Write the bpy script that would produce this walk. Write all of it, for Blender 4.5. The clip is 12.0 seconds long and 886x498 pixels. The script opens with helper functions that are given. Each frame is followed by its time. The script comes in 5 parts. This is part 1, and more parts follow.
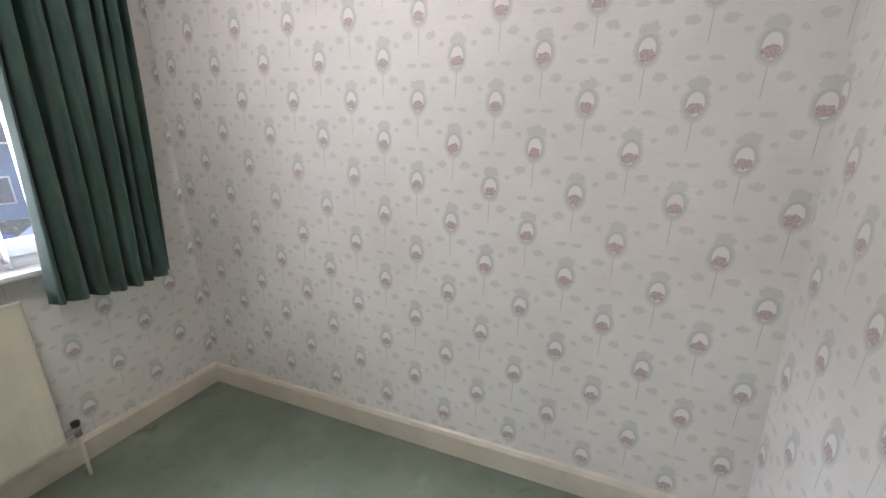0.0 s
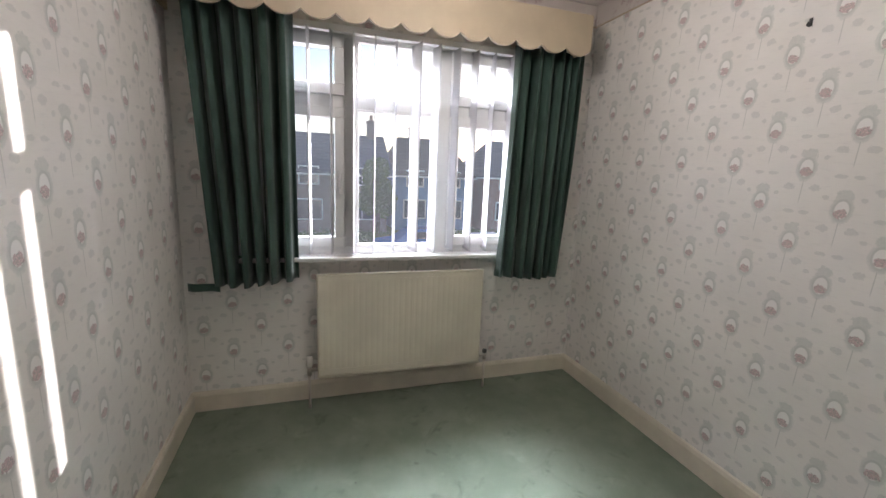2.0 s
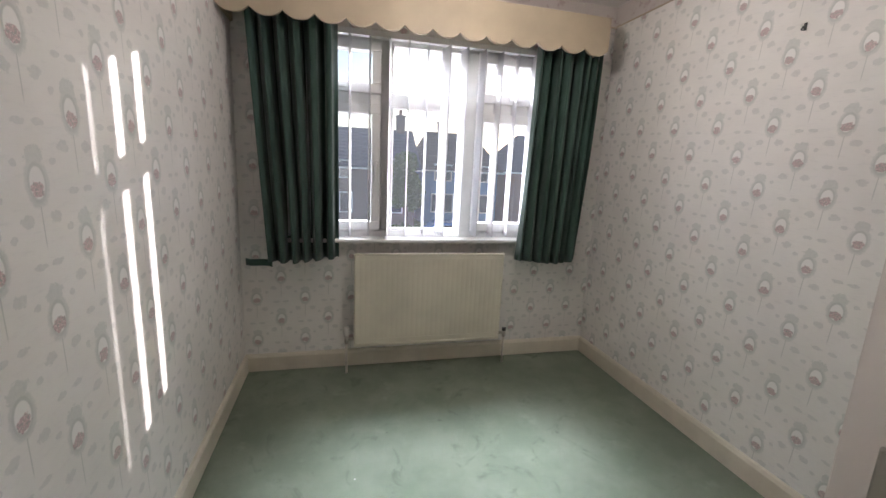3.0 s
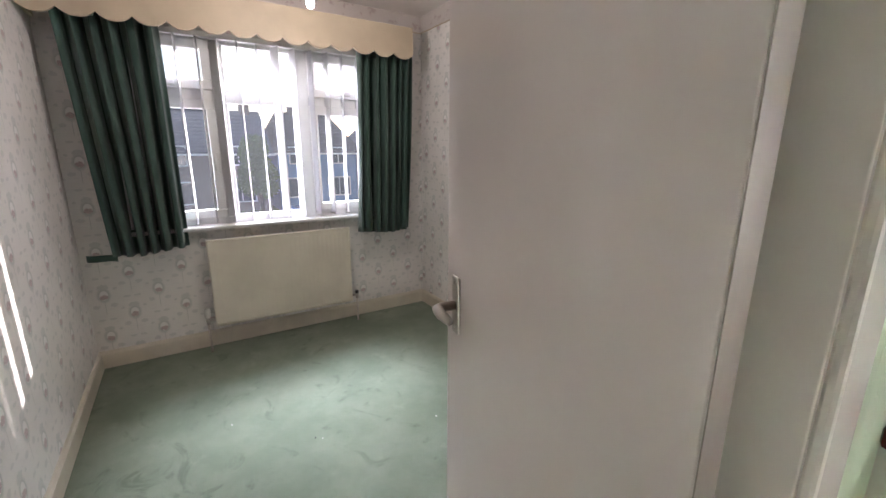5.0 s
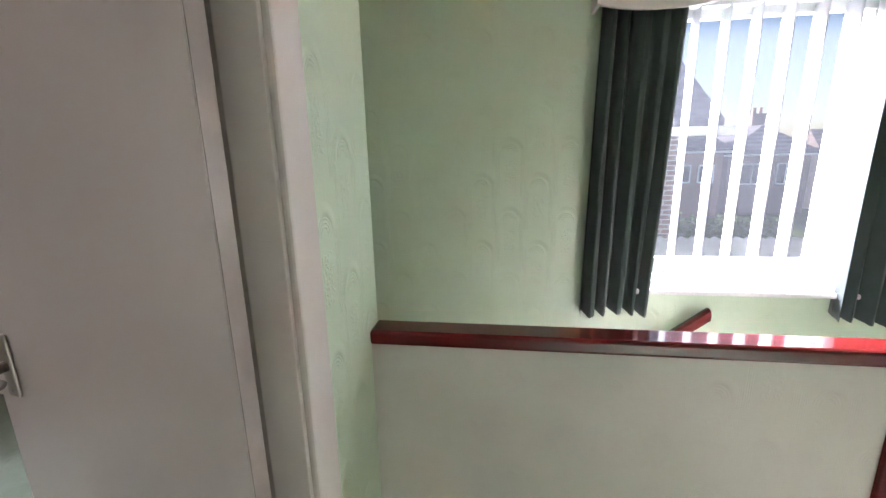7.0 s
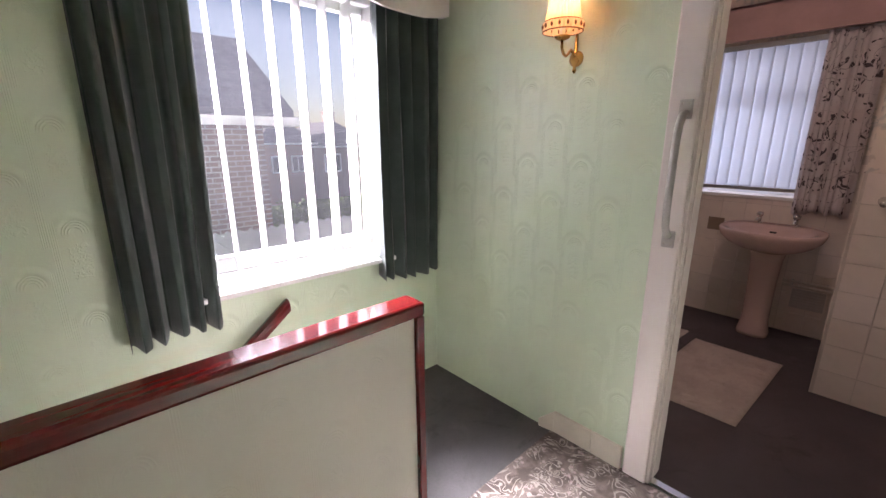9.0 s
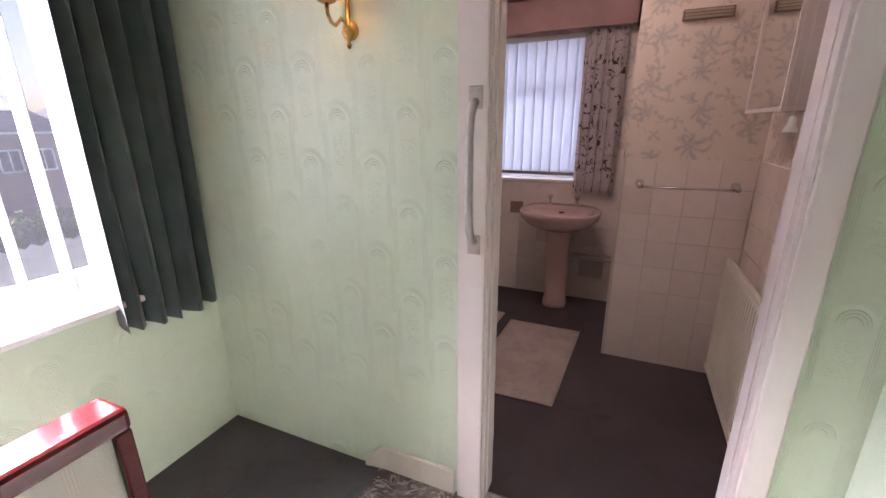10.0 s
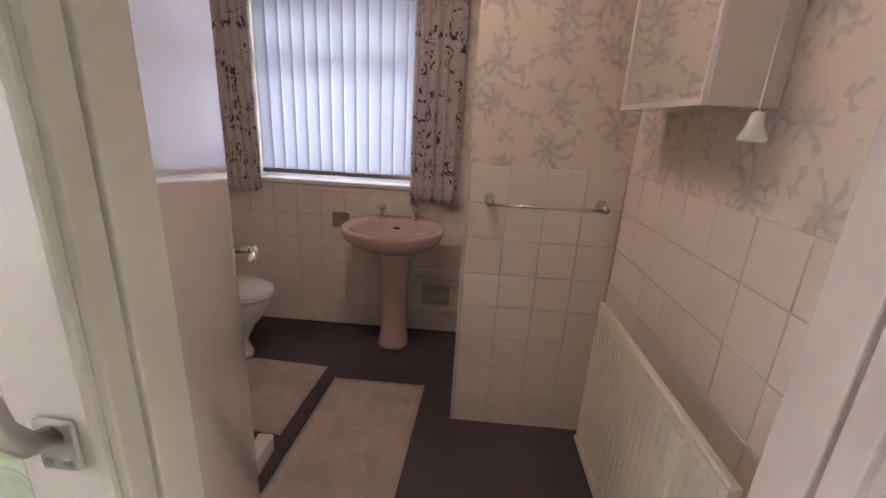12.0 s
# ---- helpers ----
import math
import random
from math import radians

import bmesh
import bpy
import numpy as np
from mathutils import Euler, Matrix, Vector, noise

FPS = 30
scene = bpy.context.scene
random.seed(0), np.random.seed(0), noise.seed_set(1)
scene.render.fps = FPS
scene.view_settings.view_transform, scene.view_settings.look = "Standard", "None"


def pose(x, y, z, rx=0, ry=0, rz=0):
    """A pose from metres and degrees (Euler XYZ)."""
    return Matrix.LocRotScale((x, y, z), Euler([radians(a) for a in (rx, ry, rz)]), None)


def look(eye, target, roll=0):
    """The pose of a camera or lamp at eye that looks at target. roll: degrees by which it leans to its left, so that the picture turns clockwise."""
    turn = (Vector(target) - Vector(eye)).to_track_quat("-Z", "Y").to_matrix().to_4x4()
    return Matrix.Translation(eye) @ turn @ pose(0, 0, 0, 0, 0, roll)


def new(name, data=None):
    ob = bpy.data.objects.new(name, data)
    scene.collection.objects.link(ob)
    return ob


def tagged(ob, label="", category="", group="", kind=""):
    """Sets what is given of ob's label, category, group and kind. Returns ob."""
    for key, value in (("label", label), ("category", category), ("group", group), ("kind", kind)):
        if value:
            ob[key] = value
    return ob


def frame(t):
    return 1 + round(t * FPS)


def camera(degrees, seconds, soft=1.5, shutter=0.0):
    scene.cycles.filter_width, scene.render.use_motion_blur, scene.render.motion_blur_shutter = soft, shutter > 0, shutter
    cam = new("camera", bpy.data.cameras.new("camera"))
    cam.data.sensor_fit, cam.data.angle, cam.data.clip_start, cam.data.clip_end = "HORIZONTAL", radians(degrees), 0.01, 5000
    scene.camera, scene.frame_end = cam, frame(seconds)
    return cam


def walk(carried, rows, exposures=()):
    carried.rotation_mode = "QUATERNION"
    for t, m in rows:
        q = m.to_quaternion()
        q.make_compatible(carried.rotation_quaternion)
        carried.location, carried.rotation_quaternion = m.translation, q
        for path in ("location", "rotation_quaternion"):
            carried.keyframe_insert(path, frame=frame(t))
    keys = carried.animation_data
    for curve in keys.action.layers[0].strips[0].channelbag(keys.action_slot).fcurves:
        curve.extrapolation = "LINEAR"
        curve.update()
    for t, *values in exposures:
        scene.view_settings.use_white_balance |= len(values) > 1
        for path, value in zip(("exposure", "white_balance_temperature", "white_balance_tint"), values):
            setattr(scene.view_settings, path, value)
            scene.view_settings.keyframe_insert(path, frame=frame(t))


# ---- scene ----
cam = camera(94.1, 12.0)
EXPOSURES = [(0.0, 2.4, 5950, 16), (1.0, 2.1, 6150, 16), (2.5, 1.85, 6250, 16), (5.0, 2.05, 6250, 20), (7.0, 1.75, 6150, 22), (9.0, 1.35, 6600, 31), (10.5, 1.75, 6200, 37), (11.3, 1.5, 6150, 38), (12.0, 1.75, 6550, 24)]
PATH = [
    (0, (0.015, 0.083, 1.353), (-0.779, 1.831, 0.794), -1.3),
    (0.5, (0.059, -0.023, 1.359), (-1.158, 1.479, 0.849), -0.9),
    (1, (0.149, -0.166, 1.364), (-1.395, 1.035, 0.95), -0.0),
    (1.5, (0.255, -0.257, 1.385), (-1.506, 0.62, 1.026), 1.2),
    (2, (0.403, -0.315, 1.368), (-1.471, 0.286, 1.015), 2.3),
    (2.5, (0.53, -0.369, 1.352), (-1.373, 0.119, 0.977), 2.7),
    (2.7, (0.58, -0.373, 1.341), (-1.327, 0.098, 0.963), 2.7),
    (4.5, (1.05, -0.377, 1.413), (-0.729, 0.402, 0.936), 0.9),
    (5, (1.219, -0.397, 1.394), (-0.425, 0.643, 0.93), 0.2),
    (5.5, (1.324, -0.377, 1.437), (-0.096, 0.944, 0.949), -0.2),
    (6, (1.381, -0.408, 1.435), (0.278, 1.191, 0.955), -0.5),
    (6.5, (1.419, -0.469, 1.443), (0.714, 1.341, 0.965), -0.8),
    (7, (1.482, -0.528, 1.451), (1.199, 1.399, 0.999), -1.2),
    (8.8, (1.712, -0.367, 1.423), (2.896, 1.165, 0.919), -0.1),
    (9, (1.779, -0.329, 1.414), (3.086, 1.096, 0.901), -0.3),
    (9.5, (1.988, -0.255, 1.424), (3.555, 0.862, 0.878), -0.6),
    (10, (2.155, -0.231, 1.433), (3.908, 0.538, 0.855), -0.5),
    (10.5, (2.344, -0.162, 1.426), (4.201, 0.282, 0.828), 0.4),
    (11, (2.571, -0.168, 1.42), (4.464, 0.05, 0.813), 1.5),
    (11.5, (2.815, -0.227, 1.422), (4.719, -0.116, 0.82), 2.6),
    (12, (3.036, -0.219, 1.409), (4.942, -0.121, 0.811), 3.2),
]
walk(cam, [(t, look(eye, target, roll)) for t, eye, target, roll in PATH], EXPOSURES)

# ---- world, sun, light through the windows ----
world = bpy.data.worlds.new("sky")
scene.world = world
world.use_nodes = True
wn = world.node_tree
sky = wn.nodes.new("ShaderNodeTexSky")
sky.sky_type = "NISHITA"
sky.sun_disc = False
SUN_TRAVEL = Vector((1.0, -0.82, -0.336)).normalized()
sky.sun_elevation = math.asin(-SUN_TRAVEL.z)
sky.sun_rotation = math.atan2(-SUN_TRAVEL.x, -SUN_TRAVEL.y)
sky.air_density, sky.dust_density = 0.9, 1.1
wn.links.new(sky.outputs[0], wn.nodes["Background"].inputs[0])
wn.nodes["Background"].inputs[1].default_value = 0.05

sun = new("sun", bpy.data.lights.new("sun", "SUN"))
sun.data.energy, sun.data.angle, sun.data.color = 4.0, radians(0.5), (1.0, 0.93, 0.84)
sun.rotation_euler = SUN_TRAVEL.to_track_quat("-Z", "Y").to_euler()


def window_light(name, m, wide, high, watts, colour, spread=180.0):
    lamp = new(name, bpy.data.lights.new(name, "AREA"))
    lamp.data.shape, lamp.data.size, lamp.data.size_y = "RECTANGLE", wide, high
    lamp.data.energy, lamp.data.color, lamp.data.spread = watts, colour, radians(spread)
    lamp.matrix_world = m
    return lamp


window_light("skylight_bedroom_high", look((-4.20, 0.48, 3.65), (-0.9, 0.03, 0.8)), 3.4, 1.3, 58, (0.88, 0.95, 1.0), 90.0)
window_light("skylight_landing_high", look((2.575, 3.70, 3.45), (2.575, 0.4, 0.9)), 1.6, 1.3, 112, (0.90, 0.95, 1.0), 46.0)
window_light("skylight_bathroom", look((5.84, 0.61, 1.52), (4.0, 0.5, 1.2)), 0.95, 1.0, 3.6, (0.92, 0.95, 1.0))


# ---- material helpers ----
class S:
    """A shader value with arithmetic."""

    def __init__(self, tree, socket):
        self.tree, self.socket = tree, socket

    def op(self, kind, *others, clamp=False):
        n = self.tree.nodes.new("ShaderNodeMath")
        n.operation, n.use_clamp = kind, clamp
        for i, o in enumerate((self, *others)):
            if isinstance(o, S):
                self.tree.links.new(o.socket, n.inputs[i])
            else:
                n.inputs[i].default_value = o
        return S(self.tree, n.outputs[0])

    def __add__(self, o): return self.op("ADD", o)
    def __sub__(self, o): return self.op("SUBTRACT", o)
    def __mul__(self, o): return self.op("MULTIPLY", o)
    def __truediv__(self, o): return self.op("DIVIDE", o)
    def abs(self): return self.op("ABSOLUTE")
    def floor(self): return self.op("FLOOR")
    def frac(self): return self.op("FRACT")
    def lt(self, o): return self.op("LESS_THAN", o)
    def gt(self, o): return self.op("GREATER_THAN", o)
    def max(self, o): return self.op("MAXIMUM", o)
    def min(self, o): return self.op("MINIMUM", o)
    def wave(self): return self.op("SINE")

    def step(self, lo, hi):
        """0 under lo, 1 over hi, smooth between."""
        n = self.tree.nodes.new("ShaderNodeMapRange")
        n.interpolation_type = "SMOOTHSTEP"
        self.tree.links.new(self.socket, n.inputs[0])
        flip = lo > hi
        n.inputs[1].default_value, n.inputs[2].default_value = (hi, lo) if flip else (lo, hi)
        n.inputs[3].default_value, n.inputs[4].default_value = (1.0, 0.0) if flip else (0.0, 1.0)
        return S(self.tree, n.outputs[0])


class Mat:
    """A node material with a Principled shader and short ways to textures."""

    def __init__(self, name, rough=0.6, metal=0.0, colour=None, spec=0.5):
        self.m = bpy.data.materials.new(name)
        self.m.use_nodes = True
        self.t = self.m.node_tree
        self.b = self.t.nodes["Principled BSDF"]
        self.b.inputs["Roughness"].default_value = rough
        self.b.inputs["Metallic"].default_value = metal
        self.b.inputs["Specular IOR Level"].default_value = spec
        if colour:
            self.b.inputs["Base Color"].default_value = (*colour, 1)

    def coords(self, kind="Object"):
        n = self.t.nodes.new("ShaderNodeTexCoord")
        return n.outputs[kind]

    def uv(self):
        n = self.t.nodes.new("ShaderNodeSeparateXYZ")
        self.t.links.new(self.coords("UV"), n.inputs[0])
        return S(self.t, n.outputs[0]), S(self.t, n.outputs[1])

    def xyz(self):
        n = self.t.nodes.new("ShaderNodeSeparateXYZ")
        self.t.links.new(self.coords(), n.inputs[0])
        return [S(self.t, o) for o in n.outputs]

    def vec(self, x, y, z=0.0):
        n = self.t.nodes.new("ShaderNodeCombineXYZ")
        for i, o in enumerate((x, y, z)):
            if isinstance(o, S):
                self.t.links.new(o.socket, n.inputs[i])
            else:
                n.inputs[i].default_value = o
        return n.outputs[0]

    def noise(self, scale, detail=3.0, rough=0.5, at=None, stretch=None, distort=0.0):
        n = self.t.nodes.new("ShaderNodeTexNoise")
        src = at if at is not None else self.coords()
        if stretch:
            mp = self.t.nodes.new("ShaderNodeMapping")
            mp.inputs["Scale"].default_value = stretch
            self.t.links.new(src, mp.inputs[0])
            src = mp.outputs[0]
        self.t.links.new(src, n.inputs["Vector"])
        n.inputs["Scale"].default_value, n.inputs["Detail"].default_value = scale, detail
        n.inputs["Roughness"].default_value, n.inputs["Distortion"].default_value = rough, distort
        return S(self.t, n.outputs["Fac"])

    def cells(self, scale, at=None, feature="F1", jitter=1.0):
        n = self.t.nodes.new("ShaderNodeTexVoronoi")
        n.feature = feature
        self.t.links.new(at if at is not None else self.coords(), n.inputs["Vector"])
        n.inputs["Scale"].default_value = scale
        n.inputs["Randomness"].default_value = jitter
        return n

    def each(self):
        n = self.t.nodes.new("ShaderNodeObjectInfo")
        return S(self.t, n.outputs["Random"])

    def mix(self, a, b, f):
        n = self.t.nodes.new("ShaderNodeMix")
        n.data_type = "RGBA"
        for i, o in ((6, a), (7, b)):
            if isinstance(o, tuple):
                n.inputs[i].default_value = (*o, 1)
            else:
                self.t.links.new(o, n.inputs[i])
        if isinstance(f, S):
            self.t.links.new(f.socket, n.inputs[0])
        else:
            n.inputs[0].default_value = f
        return n.outputs[2]

    def colour(self, socket):
        self.t.links.new(socket, self.b.inputs["Base Color"])
        return self

    def roughness(self, s):
        self.t.links.new(s.socket, self.b.inputs["Roughness"])
        return self

    def bump(self, height, strength=0.3, distance=0.002):
        n = self.t.nodes.new("ShaderNodeBump")
        n.inputs["Strength"].default_value, n.inputs["Distance"].default_value = strength, distance
        self.t.links.new(height.socket, n.inputs["Height"])
        self.t.links.new(n.outputs[0], self.b.inputs["Normal"])
        return self


def plain(name, colour, rough=0.5, metal=0.0, vary=0.12, grain=60.0, bump=0.12, spec=0.5, dirt=4.0):
    """Paint, metal, ceramic or plastic: one colour with slight stains and grain."""
    k = Mat(name, rough, metal, spec=spec)
    dark = tuple(c * (1 - vary) for c in colour)
    light = tuple(min(1.0, c * (1 + vary * 0.6)) for c in colour)
    k.colour(k.mix(dark, light, k.noise(dirt, 4.0, 0.6).step(0.3, 0.7)))
    k.roughness(k.noise(grain * 0.3, 2.0) * 0.06 + (rough - 0.03))
    k.bump(k.noise(grain, 3.0), bump, 0.0015)
    return k.m


PAPER_U, PAPER_V = 0.140, 0.2755          # column pitch and repeat of the bedroom paper


def bedroom_paper():
    """Vinyl paper with half-dropped columns of oval medallions on stems; uv comes in as hung on each wall."""
    k = Mat("bedroom_wallpaper", 0.42)
    u, v = k.uv()
    at = k.vec(u, v)
    c = u / PAPER_U + 0.5
    side = c.floor().op("FLOORED_MODULO", 2.0)
    a = (c.frac() - 0.5) * PAPER_U
    b = ((v / PAPER_V + side * 0.5 + 0.5).frac() - 0.5) * PAPER_V
    fine = k.noise(120.0, 2.0, 0.5, at)
    leafy = k.noise(70.0, 3.0, 0.6, at, distort=0.6)

    def oval(x, y, w, h):
        return (((a - x) / w).op("POWER", 2.0) + ((b - y) / h).op("POWER", 2.0)).op("SQRT")

    def blob(x, y, w, h, wobble=0.5):
        return (oval(x, y, w, h) + (leafy - 0.5) * wobble * 2.0).step(1.08, 0.84)

    def pair(x, y, w, h, wobble):
        return blob(x, y, w, h, wobble).max(blob(-x, y, w, h, wobble))
    wreath = blob(0.0, 0.012, 0.036, 0.050, 0.20).max(blob(0.0, 0.062, 0.028, 0.022, 0.7))
    sprigs = pair(0.043, -0.058, 0.019, 0.013, 0.8).max(pair(0.027, 0.126, 0.019, 0.0075, 0.7))
    sprigs = sprigs.max(pair(0.056, 0.052, 0.010, 0.008, 0.9))
    stem = a.abs().step(0.0024, 0.0010) * b.step(-0.030, -0.036) * b.step(-0.125, -0.100)
    face = oval(0.0, 0.012, 0.0215, 0.0315).step(1.05, 0.90)
    posy = (oval(0.0, -0.001, 0.0205, 0.0165) + (leafy - 0.5) * 1.3).step(1.06, 0.86)
    ground = k.mix((0.73, 0.70, 0.67), (0.79, 0.76, 0.73), k.noise(2.2, 3.0, 0.6, at).step(0.35, 0.65))
    ground = k.mix(ground, (0.62, 0.60, 0.585), k.noise(45.0, 4.0, 0.7, at, stretch=(0.4, 1.6, 1.0)).step(0.50, 0.75) * 0.40)
    col = k.mix(ground, (0.50, 0.50, 0.485), sprigs * (fine * 0.5 + 0.22))
    col = k.mix(col, (0.43, 0.46, 0.435), wreath * (fine * 0.40 + 0.24))
    rim = (oval(0.0, 0.012, 0.0245, 0.0355) - 1.0).abs().step(0.17, 0.05)
    col = k.mix(col, (0.38, 0.40, 0.38), rim * 0.30)
    col = k.mix(col, (0.46, 0.46, 0.44), stem * 0.6)
    col = k.mix(col, (0.84, 0.82, 0.80), face * 0.80)
    flower = k.mix((0.40, 0.21, 0.225), (0.17, 0.155, 0.14), k.noise(170.0, 1.0, 0.5, at).step(0.50, 0.60))
    flower = k.mix(flower, (0.60, 0.40, 0.42), k.noise(210.0, 1.0, 0.5, at).step(0.54, 0.63))
    k.colour(k.mix(col, flower, posy * 0.68))
    k.roughness(face * -0.06 + sprigs * -0.06 + wreath * -0.04 + 0.46)
    k.bump(k.noise(260.0, 2.0, 0.5, at) + wreath * 0.4 + sprigs * 0.5 + face * 0.3, 0.22, 0.0012)
    return k.m


def embossed_paper(name="embossed_green_paper", dark=(0.54, 0.64, 0.475), light=(0.59, 0.68, 0.515), relief=0.55):
    """Painted relief paper: columns of fanned arches over sprays of flowers."""
    k = Mat(name, 0.42)
    u, v = k.uv()
    at = k.vec(u, v)
    c = (u - 0.30) / 0.135 + 0.5
    side = c.floor().op("FLOORED_MODULO", 2.0)
    a = (c.frac() - 0.5) * 0.135
    b = (((v - 0.955) / 0.326 + side * 0.5 + 0.62).frac() - 0.62) * 0.326
    r = (a.op("POWER", 2.0) + (b * 0.85).op("POWER", 2.0)).op("SQRT")
    up = b.step(-0.006, 0.022)
    fan = (r * 785.0).wave().step(-0.2, 0.8) * r.step(0.037, 0.034) * r.step(0.012, 0.015) * up
    dome = r.step(0.067, 0.046) * r.step(0.034, 0.046) * b.step(-0.012, 0.040)
    legs = ((a.abs() * 1150.0).wave().step(0.0, 0.9)) * a.abs().step(0.045, 0.048) * b.step(0.050, 0.020)
    spray = k.noise(75.0, 2.0, 0.5, at, distort=0.8).step(0.48, 0.60) * (a / 0.032).abs().step(1.0, 0.6)
    spray = spray * b.step(-0.030, -0.045) * b.step(-0.165, -0.145)
    height = fan * 1.0 + dome * 0.85 + legs * 0.4 + spray * 0.3 + k.noise(130.0, 2.0, 0.5, at) * 0.12
    tone = k.mix(dark, light, k.noise(1.6, 4.0, 0.6, at).step(0.3, 0.7))
    k.colour(tone)
    k.bump(height, relief, 0.006)
    return k.m


def bathroom_paper():
    """Beige-pink paper with loose blue-grey flower sprays and brown sprigs."""
    k = Mat("bathroom_wallpaper", 0.5)
    u, v = k.uv()
    at = k.vec(u, v)
    fine = k.noise(60.0, 2.0, 0.5, at)

    def spray(scale, size, leaves, jitter, shift):
        """Leaf-shaped lobes round scattered centres, broken up so that no two sprays are alike; also the distance from the centre."""
        moved = k.vec(u + shift, v + shift * 0.7)
        n = k.cells(scale, moved, jitter=jitter)
        n.voronoi_dimensions = "2D"
        gap = k.t.nodes.new("ShaderNodeVectorMath")
        gap.operation = "SUBTRACT"
        k.t.links.new(moved, gap.inputs[0])
        k.t.links.new(n.outputs["Position"], gap.inputs[1])
        d = k.t.nodes.new("ShaderNodeSeparateXYZ")
        k.t.links.new(gap.outputs[0], d.inputs[0])
        x, y = S(k.t, d.outputs[0]), S(k.t, d.outputs[1])
        r = (x * x + y * y).op("SQRT") / size
        turn = y.op("ARCTAN2", x) + S(k.t, n.outputs["Color"]) * 12.0 + (k.noise(16.0, 2.0, 0.5, at) - 0.5) * 1.3 + r * 0.5
        lobe = (turn * leaves).wave().step(-0.05, 0.75)
        reach = k.noise(11.0, 2.0, 0.6, at).step(0.30, 0.66) * 0.9 + 0.25
        leaf = lobe * (r / reach).step(1.05, 0.80) * r.step(0.16, 0.26)
        heart = (r + (fine - 0.5) * 0.5).step(0.30, 0.16)
        return leaf, heart, r
    big, heart, far = spray(5.0, 0.098, 7.0, 0.6, 0.0)
    small, bud, _ = spray(8.5, 0.050, 4.0, 0.9, 3.37)
    shade = k.noise(24.0, 3.0, 0.6, at).step(0.3, 0.7)
    col = k.mix((0.68, 0.585, 0.505), (0.73, 0.635, 0.55), k.noise(3.0, 4.0, 0.6, at))
    col = k.mix(col, (0.50, 0.46, 0.42), (far + (fine - 0.5) * 0.6).step(0.75, 0.25) * 0.35)
    col = k.mix(col, k.mix((0.40, 0.31, 0.25), (0.36, 0.37, 0.36), shade), small.max(bud) * 0.42)
    col = k.mix(col, k.mix((0.235, 0.255, 0.265), (0.42, 0.43, 0.43), shade), big * 0.45)
    col = k.mix(col, k.mix((0.52, 0.46, 0.45), (0.36, 0.38, 0.40), fine.step(0.4, 0.6)), heart * 0.7)
    k.colour(col)
    k.bump(k.noise(240.0, 2.0, 0.5, at), 0.15, 0.001)
    return k.m


def carpet(name, dark, light, pile=420.0, blotch=2.2):
    k = Mat(name, 0.95, spec=0.1)
    worn = k.noise(blotch, 5.0, 0.65)
    tuft = k.noise(pile, 2.0, 0.6)
    col = k.mix(dark, light, worn.step(0.33, 0.68))
    col = k.mix(col, tuple(c * 1.35 for c in light), k.noise(blotch * 3.1, 4.0, 0.6).step(0.60, 0.75) * 0.35)
    col = k.mix(col, tuple(c * 0.55 for c in dark), k.noise(blotch * 2.0, 5.0, 0.7, distort=1.6).step(0.56, 0.70) * 0.5)
    col = k.mix(col, tuple(c * 0.62 for c in dark), tuft.step(0.55, 0.30) * 0.5)
    k.colour(col)
    k.bump(tuft + k.noise(45.0, 3.0) * 0.6, 0.5, 0.006)
    return k.m


def patterned_carpet():
    """Brown carpet with scrolling cream and grey leaves."""
    k = Mat("patterned_carpet", 0.95, spec=0.1)
    at = k.coords()
    swirl = k.noise(7.0, 1.0, 0.4, at, distort=2.2)
    band = (swirl * 46.0).wave()
    lines = band.step(0.35, 0.75) * k.noise(10.0, 2.0, 0.5, at).step(0.40, 0.52)
    dots = S(k.t, k.cells(38.0, at).outputs["Distance"]).step(0.42, 0.25) * k.noise(8.0, 2.0, 0.5, at).step(0.52, 0.58)
    col = k.mix((0.085, 0.066, 0.056), (0.15, 0.12, 0.10), k.noise(16.0, 2.0, 0.5, at).step(0.4, 0.6))
    col = k.mix(col, (0.33, 0.29, 0.25), lines * 0.85)
    col = k.mix(col, (0.34, 0.26, 0.24), dots * 0.8)
    k.colour(k.mix(col, (0.05, 0.045, 0.04), k.noise(500.0, 2.0, 0.6).step(0.55, 0.3) * 0.4))
    k.bump(k.noise(420.0, 2.0), 0.5, 0.005)
    return k.m


def blind_cloth(name, colour, through_share):
    """Stiff cloth that lets some light through."""
    k = Mat(name, 0.8)
    tone = k.mix(tuple(c * 0.94 for c in colour), colour, k.noise(300.0, 2.0, 0.5, stretch=(1.0, 1.0, 0.05)))
    k.colour(tone)
    tr = k.t.nodes.new("ShaderNodeBsdfTranslucent")
    k.t.links.new(tone, tr.inputs[0])
    mx = k.t.nodes.new("ShaderNodeMixShader")
    mx.inputs[0].default_value = through_share
    k.t.links.new(k.b.outputs[0], mx.inputs[1])
    k.t.links.new(tr.outputs[0], mx.inputs[2])
    k.t.links.new(mx.outputs[0], k.t.nodes["Material Output"].inputs[0])
    return k.m


